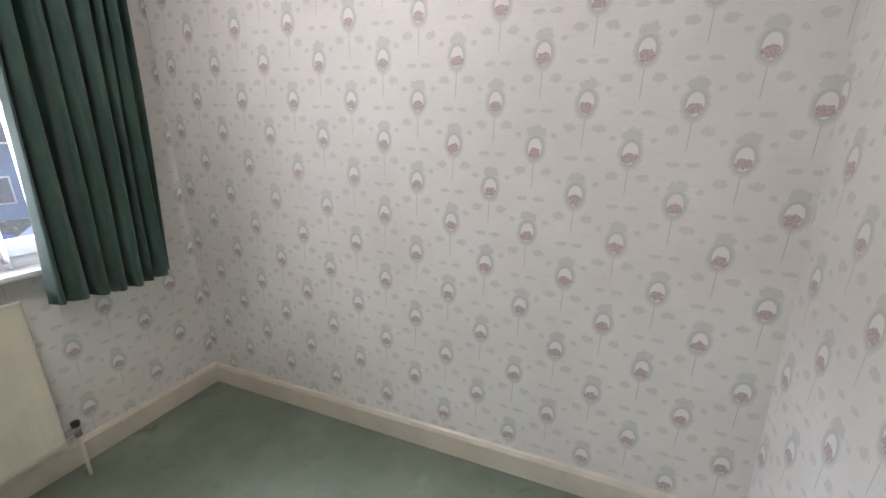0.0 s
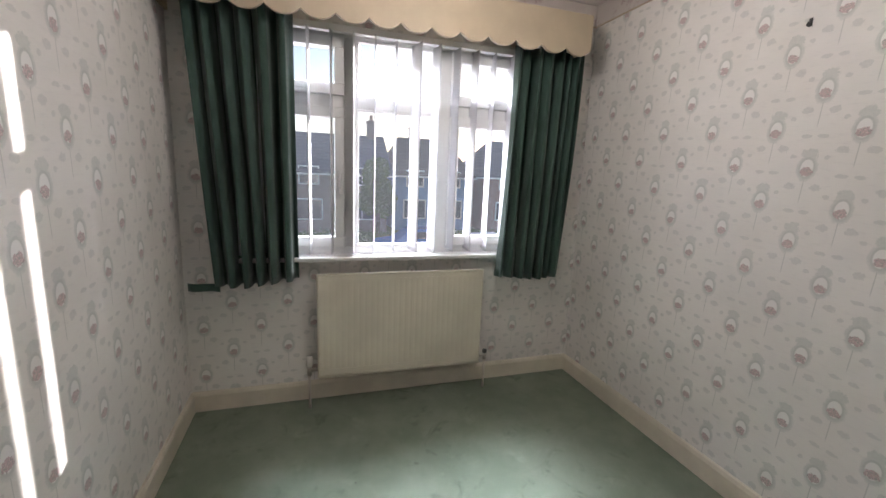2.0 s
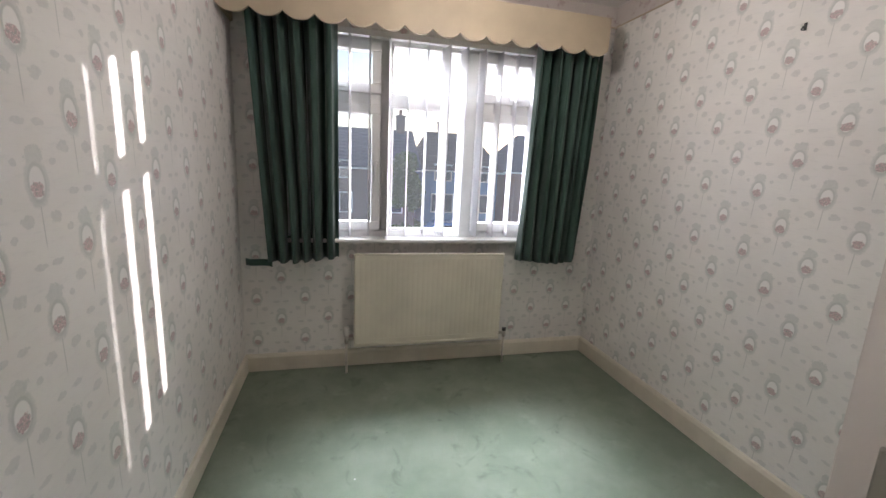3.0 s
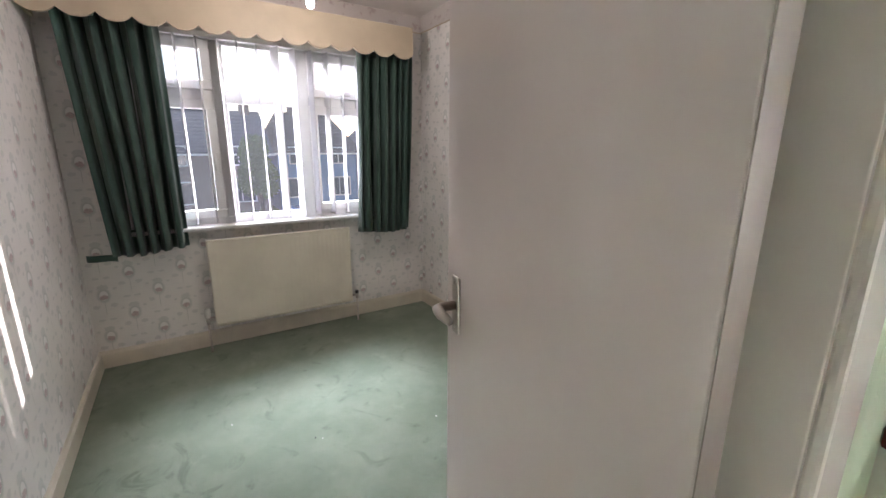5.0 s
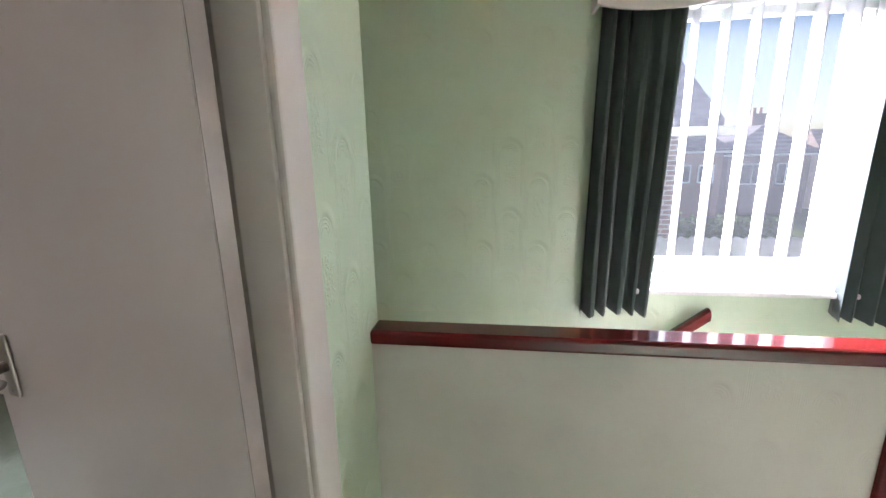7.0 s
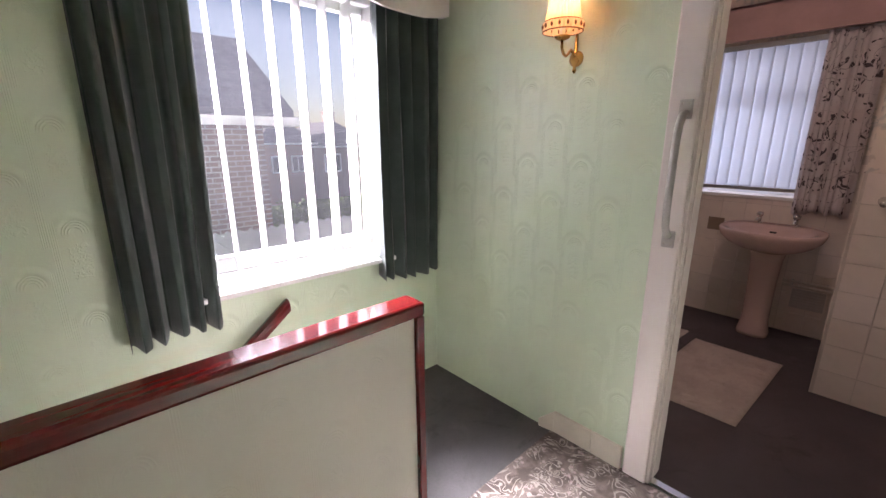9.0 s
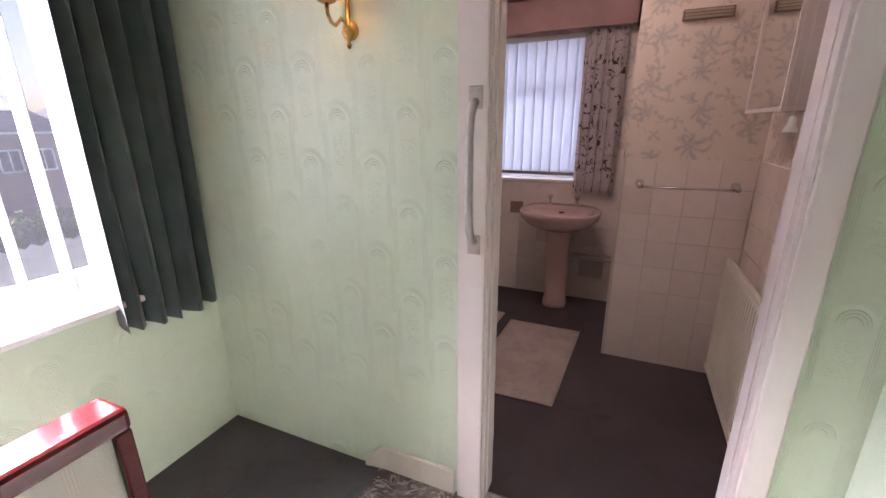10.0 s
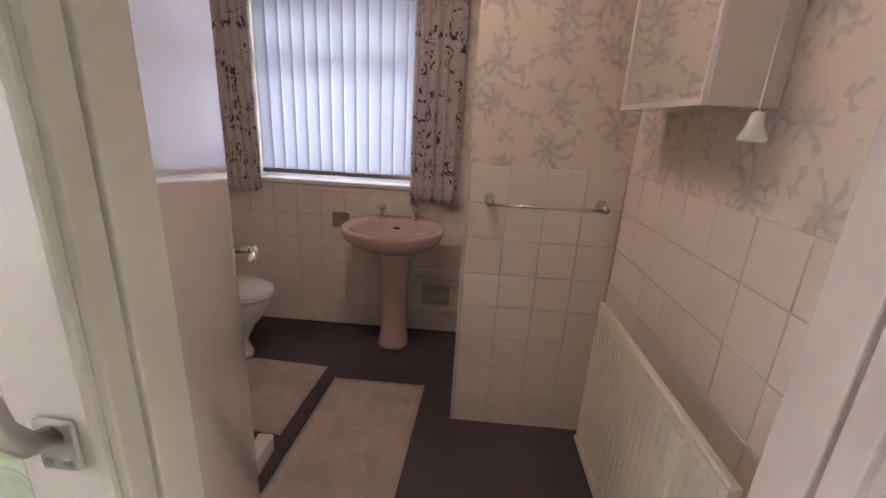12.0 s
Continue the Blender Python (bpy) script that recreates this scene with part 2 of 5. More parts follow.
def sprig_cloth():
    """Thin pinkish curtain cloth with dark trailing leaves."""
    k = Mat("leaf_print_cloth", 0.85)
    u, v = k.uv()
    at = k.vec(u, v)
    bent = k.vec(u + (k.noise(9.0, 2.0, 0.5, at) - 0.5) * 0.25, (v + (k.noise(11.0, 2.0, 0.5, at) - 0.5) * 0.2) * 0.62)
    leaf = S(k.t, k.cells(30.0, bent).outputs["Distance"]).step(0.42, 0.32) * k.noise(12.0, 2.0, 0.5, at).step(0.46, 0.50)
    vine = (k.noise(5.5, 1.0, 0.4, at, distort=0.8) - 0.5).abs().step(0.013, 0.006)
    rust = k.noise(6.0, 2.0, 0.5, at).step(0.54, 0.62)
    tone = k.mix((0.66, 0.60, 0.59), (0.60, 0.50, 0.49), rust * 0.5)
    col = k.mix(tone, (0.05, 0.035, 0.045), leaf.max(vine * 0.4) * 0.92)
    k.colour(col)
    tr = k.t.nodes.new("ShaderNodeBsdfTranslucent")
    k.t.links.new(col, tr.inputs[0])
    mx = k.t.nodes.new("ShaderNodeMixShader")
    mx.inputs[0].default_value = 0.3
    k.t.links.new(k.b.outputs[0], mx.inputs[1])
    k.t.links.new(tr.outputs[0], mx.inputs[2])
    k.t.links.new(mx.outputs[0], k.t.nodes["Material Output"].inputs[0])
    return k.m


def cloth(name, dark, light):
    k = Mat(name, 0.8, spec=0.25)
    k.b.inputs["Sheen Weight"].default_value = 0.25
    k.colour(k.mix(dark, light, k.noise(5.0, 4.0, 0.6).step(0.3, 0.7)))
    k.bump(k.noise(700.0, 2.0) + k.noise(20.0, 3.0) * 0.8, 0.25, 0.003)
    return k.m


def glass(name, rough=0.0, tint=(0.97, 0.985, 0.98), veil=0.011):
    """Clear or frosted glass with a thin pale film, added to imitate glare haze over the view outside."""
    k = Mat(name, rough, colour=tint)
    k.b.inputs["Transmission Weight"].default_value = 1.0
    k.b.inputs["IOR"].default_value = 1.01 if rough == 0.0 else 1.3
    # pale scattering film that stands in for veiling glare
    if veil:
        film = k.t.nodes.new("ShaderNodeBsdfTranslucent")
        film.inputs[0].default_value = (0.86, 0.88, 0.95, 1)
        mx = k.t.nodes.new("ShaderNodeMixShader")
        k.t.links.new((k.noise(3.0, 3.0, 0.6) * veil * 0.8 + veil * 0.6).socket, mx.inputs[0])
        k.t.links.new(k.b.outputs[0], mx.inputs[1])
        k.t.links.new(film.outputs[0], mx.inputs[2])
        k.t.links.new(mx.outputs[0], k.t.nodes["Material Output"].inputs[0])
    return k.m


def varnished_wood():
    k = Mat("red_varnished_wood", 0.10)
    n = k.noise(9.0, 5.0, 0.65, stretch=(0.35, 7.0, 7.0), distort=0.4)
    k.colour(k.mix((0.085, 0.007, 0.007), (0.112, 0.010, 0.009), n.step(0.3, 0.7)))
    k.roughness(k.noise(14.0, 3.0) * 0.06 + 0.06)
    k.bump(k.noise(60.0, 3.0, stretch=(0.3, 3.0, 3.0)), 0.004, 0.001)
    return k.m


def brick(name, a, b):
    k = Mat(name, 0.9)
    n = k.t.nodes.new("ShaderNodeTexBrick")
    u, v = k.uv()
    k.t.links.new(k.vec(u, v), n.inputs["Vector"])
    n.inputs["Color1"].default_value, n.inputs["Color2"].default_value = (*a, 1), (*b, 1)
    n.inputs["Mortar"].default_value = (0.32, 0.30, 0.28, 1)
    n.inputs["Scale"].default_value = 1.0
    n.inputs["Brick Width"].default_value, n.inputs["Row Height"].default_value = 0.225, 0.075
    n.inputs["Mortar Size"].default_value = 0.010
    k.colour(k.mix(n.outputs[0], (0.16, 0.13, 0.12), k.noise(3.0, 4.0, 0.6) * 0.35))
    return k.m


def roof_tiles(name, a, b):
    k = Mat(name, 0.85)
    x, y, z = k.xyz()
    course = (z * 26.0).wave()
    k.colour(k.mix(a, b, k.noise(6.0, 4.0, 0.7).step(0.3, 0.7)))
    k.bump(course + k.noise(30.0, 2.0), 0.5, 0.03)
    return k.m


M_PAPER = bedroom_paper()
M_GREEN = embossed_paper()
M_CREAMPAPER = embossed_paper("embossed_cream_paper", (0.59, 0.56, 0.50), (0.64, 0.605, 0.54), 0.30)
M_BATHPAPER = bathroom_paper()
M_CARPET = carpet("sage_green_carpet", (0.205, 0.245, 0.185), (0.275, 0.315, 0.245))
M_PATTERN = patterned_carpet()
M_GREY = carpet("dark_grey_floor", (0.075, 0.070, 0.068), (0.10, 0.094, 0.092), 300.0, 1.5)
M_BATHFLOOR = carpet("dark_plum_grey_floor", (0.092, 0.076, 0.082), (0.120, 0.100, 0.107), 300.0, 1.3)
M_CEIL = plain("ceiling_paint", (0.76, 0.72, 0.69), 0.85, vary=0.06, grain=40.0, bump=0.3)
M_CREAM = plain("cream_gloss_paint", (0.66, 0.60, 0.50), 0.32, vary=0.10, grain=35.0)
M_GLOSS = plain("white_gloss_paint", (0.72, 0.65, 0.62), 0.10, vary=0.02, grain=9.0, bump=0.03)
M_FRAMEPAINT = plain("off_white_frame_paint", (0.70, 0.635, 0.60), 0.24, vary=0.02, grain=20.0, bump=0.0)
# frame paint darkened to brownish: the shade of the hinge gap as colour
M_EDGE = plain("shaded_edge_paint", (0.42, 0.36, 0.325), 0.5, vary=0.12)
M_UPVC = plain("white_plastic", (0.80, 0.80, 0.80), 0.30, vary=0.04)
M_SILL = plain("white_sill_paint", (0.74, 0.72, 0.71), 0.35, vary=0.08)
M_RAD = plain("ivory_radiator_enamel", (0.68, 0.63, 0.52), 0.32, vary=0.07, grain=25.0)
M_PELMET = plain("buff_pelmet_paint", (0.45, 0.372, 0.268), 0.55, vary=0.08)
M_PELMET_W = plain("white_pelmet_cloth", (0.70, 0.68, 0.64), 0.7, vary=0.08)
M_PELMET_P = plain("dusty_pink_pelmet", (0.42, 0.26, 0.25), 0.7, vary=0.12)
M_CURTAIN = cloth("bottle_green_cloth", (0.028, 0.058, 0.046), (0.044, 0.085, 0.068))
M_CURTAIN_L = cloth("grey_green_cloth", (0.034, 0.052, 0.045), (0.050, 0.072, 0.062))
M_SLAT = blind_cloth("white_blind_cloth", (0.66, 0.66, 0.69), 0.07)
M_SLAT_L = blind_cloth("white_landing_blind_cloth", (0.72, 0.72, 0.73), 0.10)
M_SLAT_B = blind_cloth("pale_blue_blind_cloth", (0.80, 0.85, 0.92), 0.48)
M_SPRIG = sprig_cloth()
M_GLASS = glass("window_glass")
M_GLASS_L = glass("landing_window_glass", veil=0.0065)
M_FROST = glass("frosted_glass", 0.5, veil=0.0)
M_WOOD = varnished_wood()
M_CHROME = plain("worn_chrome", (0.72, 0.70, 0.68), 0.18, 1.0, vary=0.08)
M_STEEL = plain("dull_satin_metal", (0.46, 0.42, 0.38), 0.32, 1.0, vary=0.12)
M_GREYMETAL = plain("grey_painted_metal", (0.47, 0.44, 0.42), 0.38, 0.5, vary=0.10)
M_BRASS = plain("aged_brass", (0.46, 0.29, 0.10), 0.28, 1.0, vary=0.2)
M_BLACK = plain("black_plastic", (0.02, 0.02, 0.02), 0.4, vary=0.1)
M_TILE = Mat("white_glazed_tile", 0.12)
M_TILE.colour(M_TILE.mix(M_TILE.mix((0.74, 0.65, 0.59), (0.78, 0.69, 0.63), M_TILE.each()), (0.64, 0.56, 0.51), M_TILE.noise(9.0, 4.0, 0.6).step(0.5, 0.8) * 0.4))
M_TILE.bump(M_TILE.noise(12.0, 2.0), 0.05, 0.003)
M_TILE = M_TILE.m
M_GROUT = plain("tile_grout", (0.60, 0.53, 0.48), 0.9)
M_PINK = plain("pink_glazed_china", (0.56, 0.40, 0.36), 0.12, vary=0.05, bump=0.03)
M_WHITE = plain("white_plastic_seat", (0.72, 0.69, 0.66), 0.2, vary=0.05, bump=0.03)
M_MAT = carpet("pale_pink_grey_mat", (0.44, 0.36, 0.32), (0.54, 0.45, 0.405), 260.0, 5.0)
M_MIRROR = plain("mirror", (0.86, 0.88, 0.87), 0.03, 1.0, vary=0.01, bump=0.0)
M_COPPER = plain("painted_pipe", (0.62, 0.56, 0.50), 0.35, vary=0.12)
M_VENT = plain("vent_plastic", (0.50, 0.46, 0.44), 0.5)
M_SOCKETGREY = plain("brownish_tile", (0.30, 0.22, 0.17), 0.2)


# ---- mesh helpers ----
def thing(name, label="", category="", group="", kind="", at=(0, 0, 0)):
    ob = new(name)
    ob.empty_display_size = 0.05
    ob.location = at
    return tagged(ob, label, category, group, kind)


def set_uv(bm):
    layer = bm.loops.layers.uv.verify()
    for f in bm.faces:
        n = f.normal
        for lp in f.loops:
            x, y, z = lp.vert.co
            if abs(n.x) > 0.6:
                lp[layer].uv = (y, z)
            elif abs(n.y) > 0.6:
                lp[layer].uv = (x, z)
            else:
                lp[layer].uv = (x, y)


def link_mesh(name, bm, material, smooth=False, uv=True):
    bm.normal_update()
    if uv:
        set_uv(bm)
    me = bpy.data.meshes.new(name)
    bm.to_mesh(me)
    bm.free()
    me.materials.append(material)
    if smooth:
        for p in me.polygons:
            p.use_smooth = True
    return new(name, me)


def part(name, bm, material, parent, label="", smooth=False, uv=True):
    """One mesh object under a thing or a part; the bmesh is in world metres when the parents stand at the origin."""
    ob = link_mesh(name, bm, material, smooth, uv)
    ob.parent = parent
    if label:
        tagged(ob, label)
    return ob


def papered(name, bm, label, start, across, up):
    """A wall in the bedroom paper: one medallion lies at start, its next but one column at across from it, the next repeat at up (along the wall, height)."""
    ob = setting(name, bm, M_PAPER, label, "wall")
    hang = np.linalg.inv(np.array((across, up)).T)
    layer = ob.data.uv_layers[0].data
    for lp in layer:
        i, j = hang @ (np.array(lp.uv) - np.array(start))
        lp.uv = (i * 2 * PAPER_U, j * PAPER_V)
    return ob


def setting(name, bm, material, label, category, smooth=False):
    return tagged(link_mesh(name, bm, material, smooth), label, category, kind="structure")


def add_box(bm, x0, x1, y0, y1, z0, z1, bevel=0.0, m=None, seg=2):
    made = bmesh.ops.create_cube(bm, size=1.0)["verts"]
    for v in made:
        v.co = Vector((x0 + (v.co.x + 0.5) * (x1 - x0), y0 + (v.co.y + 0.5) * (y1 - y0), z0 + (v.co.z + 0.5) * (z1 - z0)))
        if m is not None:
            v.co = m @ v.co
    if bevel:
        edges = list({e for v in made for e in v.link_edges})
        bmesh.ops.bevel(bm, geom=edges, offset=bevel, segments=seg, affect="EDGES", profile=0.5)
    return bm


def boxes(*rows, bevel=0.0):
    bm = bmesh.new()
    for r in rows:
        add_box(bm, *r, bevel=bevel)
    return bm


def tube(points, radius, sides=10, caps=True, bm=None):
    """A round bar along a line of points."""
    bm = bm or bmesh.new()
    pts = [Vector(p) for p in points]
    rings = []
    side = None
    for i, p in enumerate(pts):
        d = (pts[min(i + 1, len(pts) - 1)] - pts[max(i - 1, 0)]).normalized()
        if side is None:
            side = d.orthogonal().normalized()
        side = (side - d * side.dot(d)).normalized()
        up = d.cross(side)
        r = radius[i] if isinstance(radius, (list, tuple)) else radius
        rings.append([bm.verts.new(p + (side * math.cos(2 * math.pi * k / sides) + up * math.sin(2 * math.pi * k / sides)) * r) for k in range(sides)])
    for a, b in zip(rings, rings[1:]):
        for k in range(sides):
            bm.faces.new((a[k], a[(k + 1) % sides], b[(k + 1) % sides], b[k]))
    if caps:
        bm.faces.new(rings[0][::-1])
        bm.faces.new(rings[-1])
    return bm


def lathe(profile, centre, sides=32, squash=(1.0, 1.0), bm=None):
    """A turned shape from (radius, height) pairs about a vertical axis."""
    bm = bm or bmesh.new()
    cx, cy, cz = centre
    rings = []
    for r, h in profile:
        rings.append([bm.verts.new((cx + math.cos(2 * math.pi * k / sides) * r * squash[0], cy + math.sin(2 * math.pi * k / sides) * r * squash[1], cz + h)) for k in range(sides)])
    for a, b in zip(rings, rings[1:]):
        for k in range(sides):
            bm.faces.new((a[k], a[(k + 1) % sides], b[(k + 1) % sides], b[k]))
    bm.faces.new(rings[0][::-1])
    bm.faces.new(rings[-1])
    return bm


def wall_with_hole(axis, p0, p1, a0, a1, z0, z1, holes=()):
    """A slab between p0 and p1 on the given axis, from a0 to a1 along the other, with rectangular openings (a, b, low, high)."""
    bm = bmesh.new()
    cuts_a = sorted({a0, a1, *[h[0] for h in holes], *[h[1] for h in holes]})
    cuts_z = sorted({z0, z1, *[h[2] for h in holes], *[h[3] for h in holes]})
    def open_at(a, z):
        return any(h[0] < a < h[1] and h[2] < z < h[3] for h in holes)
    grid = {}
    def vert(i, j, k):
        if (i, j, k) not in grid:
            p, a, z = (p0, p1)[i], cuts_a[j], cuts_z[k]
            grid[(i, j, k)] = bm.verts.new((p, a, z) if axis == "x" else (a, p, z))
        return grid[(i, j, k)]
    na, nz = len(cuts_a) - 1, len(cuts_z) - 1
    solid = [[not open_at((cuts_a[j] + cuts_a[j + 1]) / 2, (cuts_z[k] + cuts_z[k + 1]) / 2) for k in range(nz)] for j in range(na)]
    def filled(j, k):
        return 0 <= j < na and 0 <= k < nz and solid[j][k]
    for j in range(na):
        for k in range(nz):
            if not solid[j][k]:
                continue
            for i in (0, 1):
                bm.faces.new([vert(i, *q) for q in ((j, k), (j + 1, k), (j + 1, k + 1), (j, k + 1))])
            for dj, dk, q0, q1 in ((-1, 0, (j, k), (j, k + 1)), (1, 0, (j + 1, k), (j + 1, k + 1)), (0, -1, (j, k), (j + 1, k)), (0, 1, (j, k + 1), (j + 1, k + 1))):
                if not filled(j + dj, k + dk):
                    bm.faces.new((vert(0, *q0), vert(1, *q0), vert(1, *q1), vert(0, *q1)))
    bmesh.ops.recalc_face_normals(bm, faces=bm.faces)
    return bm


def sheet(rows, thick, close=True):
    """A solid skin from a grid of points, given as rows; thick is a vector to its back."""
    bm = bmesh.new()
    n, m = len(rows), len(rows[0])
    layer = bm.loops.layers.uv.verify()
    front = [[bm.verts.new(p) for p in r] for r in rows]
    back = [[bm.verts.new(Vector(p) + thick) for p in r] for r in rows]
    for i in range(n - 1):
        for j in range(m - 1):
            bm.faces.new((front[i][j], front[i][j + 1], front[i + 1][j + 1], front[i + 1][j]))
            bm.faces.new((back[i][j], back[i + 1][j], back[i + 1][j + 1], back[i][j + 1]))
    for i in range(n - 1):
        for j in (0, m - 1):
            bm.faces.new((front[i][j], front[i + 1][j], back[i + 1][j], back[i][j]))
    for j in range(m - 1):
        for i in (0, n - 1):
            bm.faces.new((front[i][j], front[i][j + 1], back[i][j + 1], back[i][j]))
    bmesh.ops.recalc_face_normals(bm, faces=bm.faces)
    return bm


# ---- the large structure ----
CEIL, LOW = 2.46, -2.62
WX, BY0, BY1 = -2.035, -0.975, 1.435      # bedroom: window wall, side walls
GX = 1.105                                # landing face of the bedroom partition
LY0, LY1 = -0.87, 1.49                    # landing side walls
LX = 3.385                                # landing face of the bathroom wall
TX0, TX1, TY0, TY1 = 3.49, 5.62, -0.86, 1.58   # bathroom
WIN_B = (-0.72, 1.07, 0.88, 2.13)         # bedroom window opening
WIN_L = (2.10, 3.05, 0.80, 2.06)          # landing window opening
WIN_T = (0.10, 1.12, 0.985, 2.07)         # bathroom window opening
DOOR_B = (-0.625, 0.152, 0.0, 2.03)
DOOR_B_IN = (-0.625, 0.208, 0.0, 2.03)
DOOR_T = (-0.655, 0.175, 0.0, 2.03)

papered("wall_bedroom_window", wall_with_hole("x", WX - 0.27, WX, BY0 - 0.06, BY1 + 0.3, LOW, CEIL, [WIN_B]), "papered window wall with rows of oval flower medallions", (-0.0304, -0.0722), (0.290, 0.003), (0.003, 0.2779))
papered("wall_bedroom_north", wall_with_hole("y", BY1, BY1 + 0.30, WX, 0.51, 0.0, CEIL), "long papered wall with oval flower medallions", (-0.0682, -0.1161), (0.2798, -0.0148), (0.0155, 0.2752))
papered("wall_bedroom_south", wall_with_hole("y", BY0 - 0.06, BY0, WX, 1.04, 0.0, CEIL), "papered wall with oval medallions and sun streaks", (0.0232, -0.0627), (0.2848, -0.0091), (0.0085, 0.2925))
papered("wall_bedroom_east", wall_with_hole("x", 0.98, 1.04, BY0, 0.36, 0.0, CEIL, [DOOR_B_IN]), "papered partition wall round the bedroom doorway", (0.02, -0.10), (0.280, 0.0), (0.0, 0.2755))
papered("wall_stair_box_side", wall_with_hole("x", 0.46, 0.51, 0.30, BY1, 0.0, CEIL), "papered end of the boxed stairwell in the bedroom", (1.206, 0.814), (0.289, -0.006), (-0.0345, 0.2925))
papered("wall_stair_box_front", wall_with_hole("y", 0.30, 0.36, 0.51, 0.98, 0.0, CEIL), "papered flank of the boxed stairwell behind the door", (0.05, -0.10), (0.280, 0.0), (0.0, 0.2755))
setting("wall_landing_west", wall_with_hole("x", 1.04, GX, LY0, 0.62, 0.0, CEIL, [DOOR_B]), M_GREEN, "pale green embossed wall round the bedroom doorway", "wall")
setting("wall_stair_south", wall_with_hole("y", 0.545, 0.62, 0.56, 1.04, LOW, CEIL), M_GREEN, "pale green wall beside the stairs", "wall")
setting("wall_stair_end", wall_with_hole("x", 0.51, 0.56, 0.545, LY1, LOW, CEIL), M_GREEN, "pale green end wall of the stairwell", "wall")
setting("wall_landing_north", wall_with_hole("y", LY1, LY1 + 0.26, 0.51, 3.44, LOW, CEIL, [WIN_L]), M_GREEN, "pale green landing wall with the stair window", "wall")
setting("wall_landing_south", wall_with_hole("y", LY0 - 0.06, LY0, 1.04, LX, 0.0, CEIL), M_GREEN, "pale green embossed side wall of the landing", "wall")
setting("wall_landing_east", wall_with_hole("x", LX, 3.44, LY0 - 0.06, LY1, -0.12, CEIL, [DOOR_T]), M_GREEN, "pale green embossed wall beside the bathroom door", "wall")
setting("wall_bathroom_west", wall_with_hole("x", 3.44, TX0, TY0, TY1, 0.0, CEIL, [DOOR_T]), M_BATHPAPER, "floral papered bathroom wall round its door", "wall")
setting("wall_bathroom_south", wall_with_hole("y", TY0 - 0.06, TY0, 3.44, TX1 + 0.26, 0.0, CEIL), M_BATHPAPER, "floral papered bathroom side wall above tiles", "wall")
setting("wall_bathroom_north", wall_with_hole("y", TY1, TY1 + 0.17, 3.44, TX1 + 0.26, 0.0, CEIL), M_BATHPAPER, "floral papered bathroom wall behind the toilet", "wall")
setting("wall_bathroom_window", wall_with_hole("x", TX1, TX1 + 0.26, TY0, TY1, LOW, CEIL, [WIN_T]), M_BATHPAPER, "bathroom window wall, papered above tiles", "wall")
setting("wall_bathroom_cupboard", boxes((4.74, TX1, TY0, -0.22, 0.0, CEIL)), M_BATHPAPER, "boxed-in cupboard wall, tiled below and papered above", "wall")

setting("floor_bedroom", boxes((WX, 0.46, BY0, BY1, -0.12, 0.0), (0.46, 1.075, BY0, 0.36, -0.12, 0.0)), M_CARPET, "worn sage green fitted carpet", "carpet")
setting("floor_landing", boxes((1.075, LX + 0.03, LY0, 0.612, -0.12, 0.0)), M_PATTERN, "brown landing carpet with scrolling leaf pattern", "carpet")
setting("floor_stair_head", boxes((2.46, LX, 0.612, LY1, -0.14, -0.012)), M_GREY, "plain dark grey floor at the head of the stairs", "floor")
setting("floor_bathroom", boxes((LX + 0.03, TX1, TY0, TY1, -0.12, 0.0)), M_BATHFLOOR, "dark plum grey bathroom floor covering", "floor")
setting("floor_lower_hall", boxes((0.51, 4.0, 0.0, LY1, LOW - 0.1, LOW)), M_GREY, "dark grey floor at the foot of the stairs", "floor")
setting("ceiling_bedroom", boxes((WX - 0.27, 1.04, BY0 - 0.06, BY1 + 0.3, CEIL, CEIL + 0.15)), M_CEIL, "off-white bedroom ceiling", "ceiling")
setting("ceiling_landing", boxes((1.04, 3.44, LY0 - 0.06, LY1 + 0.26, CEIL, CEIL + 0.15), (0.51, 1.04, 0.545, LY1, CEIL - 0.02, CEIL - 0.002)), M_CEIL, "off-white landing ceiling", "ceiling")
setting("ceiling_bathroom", boxes((3.44, TX1 + 0.26, TY0 - 0.06, TY1 + 0.17, CEIL, CEIL + 0.15)), M_CEIL, "off-white bathroom ceiling", "ceiling")

# wallpaper border under the bedroom ceiling
M_BORDER = Mat("wallpaper_border", 0.5)
_u, _v = M_BORDER.uv()
_at = M_BORDER.vec(_u, _v)
M_BORDER.colour(M_BORDER.mix(M_BORDER.mix((0.52, 0.47, 0.44), (0.60, 0.55, 0.52), M_BORDER.noise(7.0, 3.0, 0.6, _at)), (0.36, 0.26, 0.25), M_BORDER.noise(12.0, 3.0, 0.6, _at, distort=0.6).step(0.57, 0.66) * 0.6))
M_BORDER = M_BORDER.m
border = boxes((WX, WX + 0.004, BY0, BY1, 2.335, CEIL - 0.002), (WX, 0.46, BY1 - 0.004, BY1, 2.335, CEIL - 0.002), (WX, 0.98, BY0, BY0 + 0.004, 2.335, CEIL - 0.002))
setting("trim_border", border, M_BORDER, "muted floral wallpaper border below the ceiling", "border")
setting("trim_border_edge", boxes((WX, WX + 0.007, BY0, BY1, 2.329, 2.336), (WX, 0.46, BY1 - 0.007, BY1, 2.329, 2.336), (WX, 0.98, BY0, BY0 + 0.007, 2.329, 2.336)), M_PELMET, "thin brown border edge", "border")


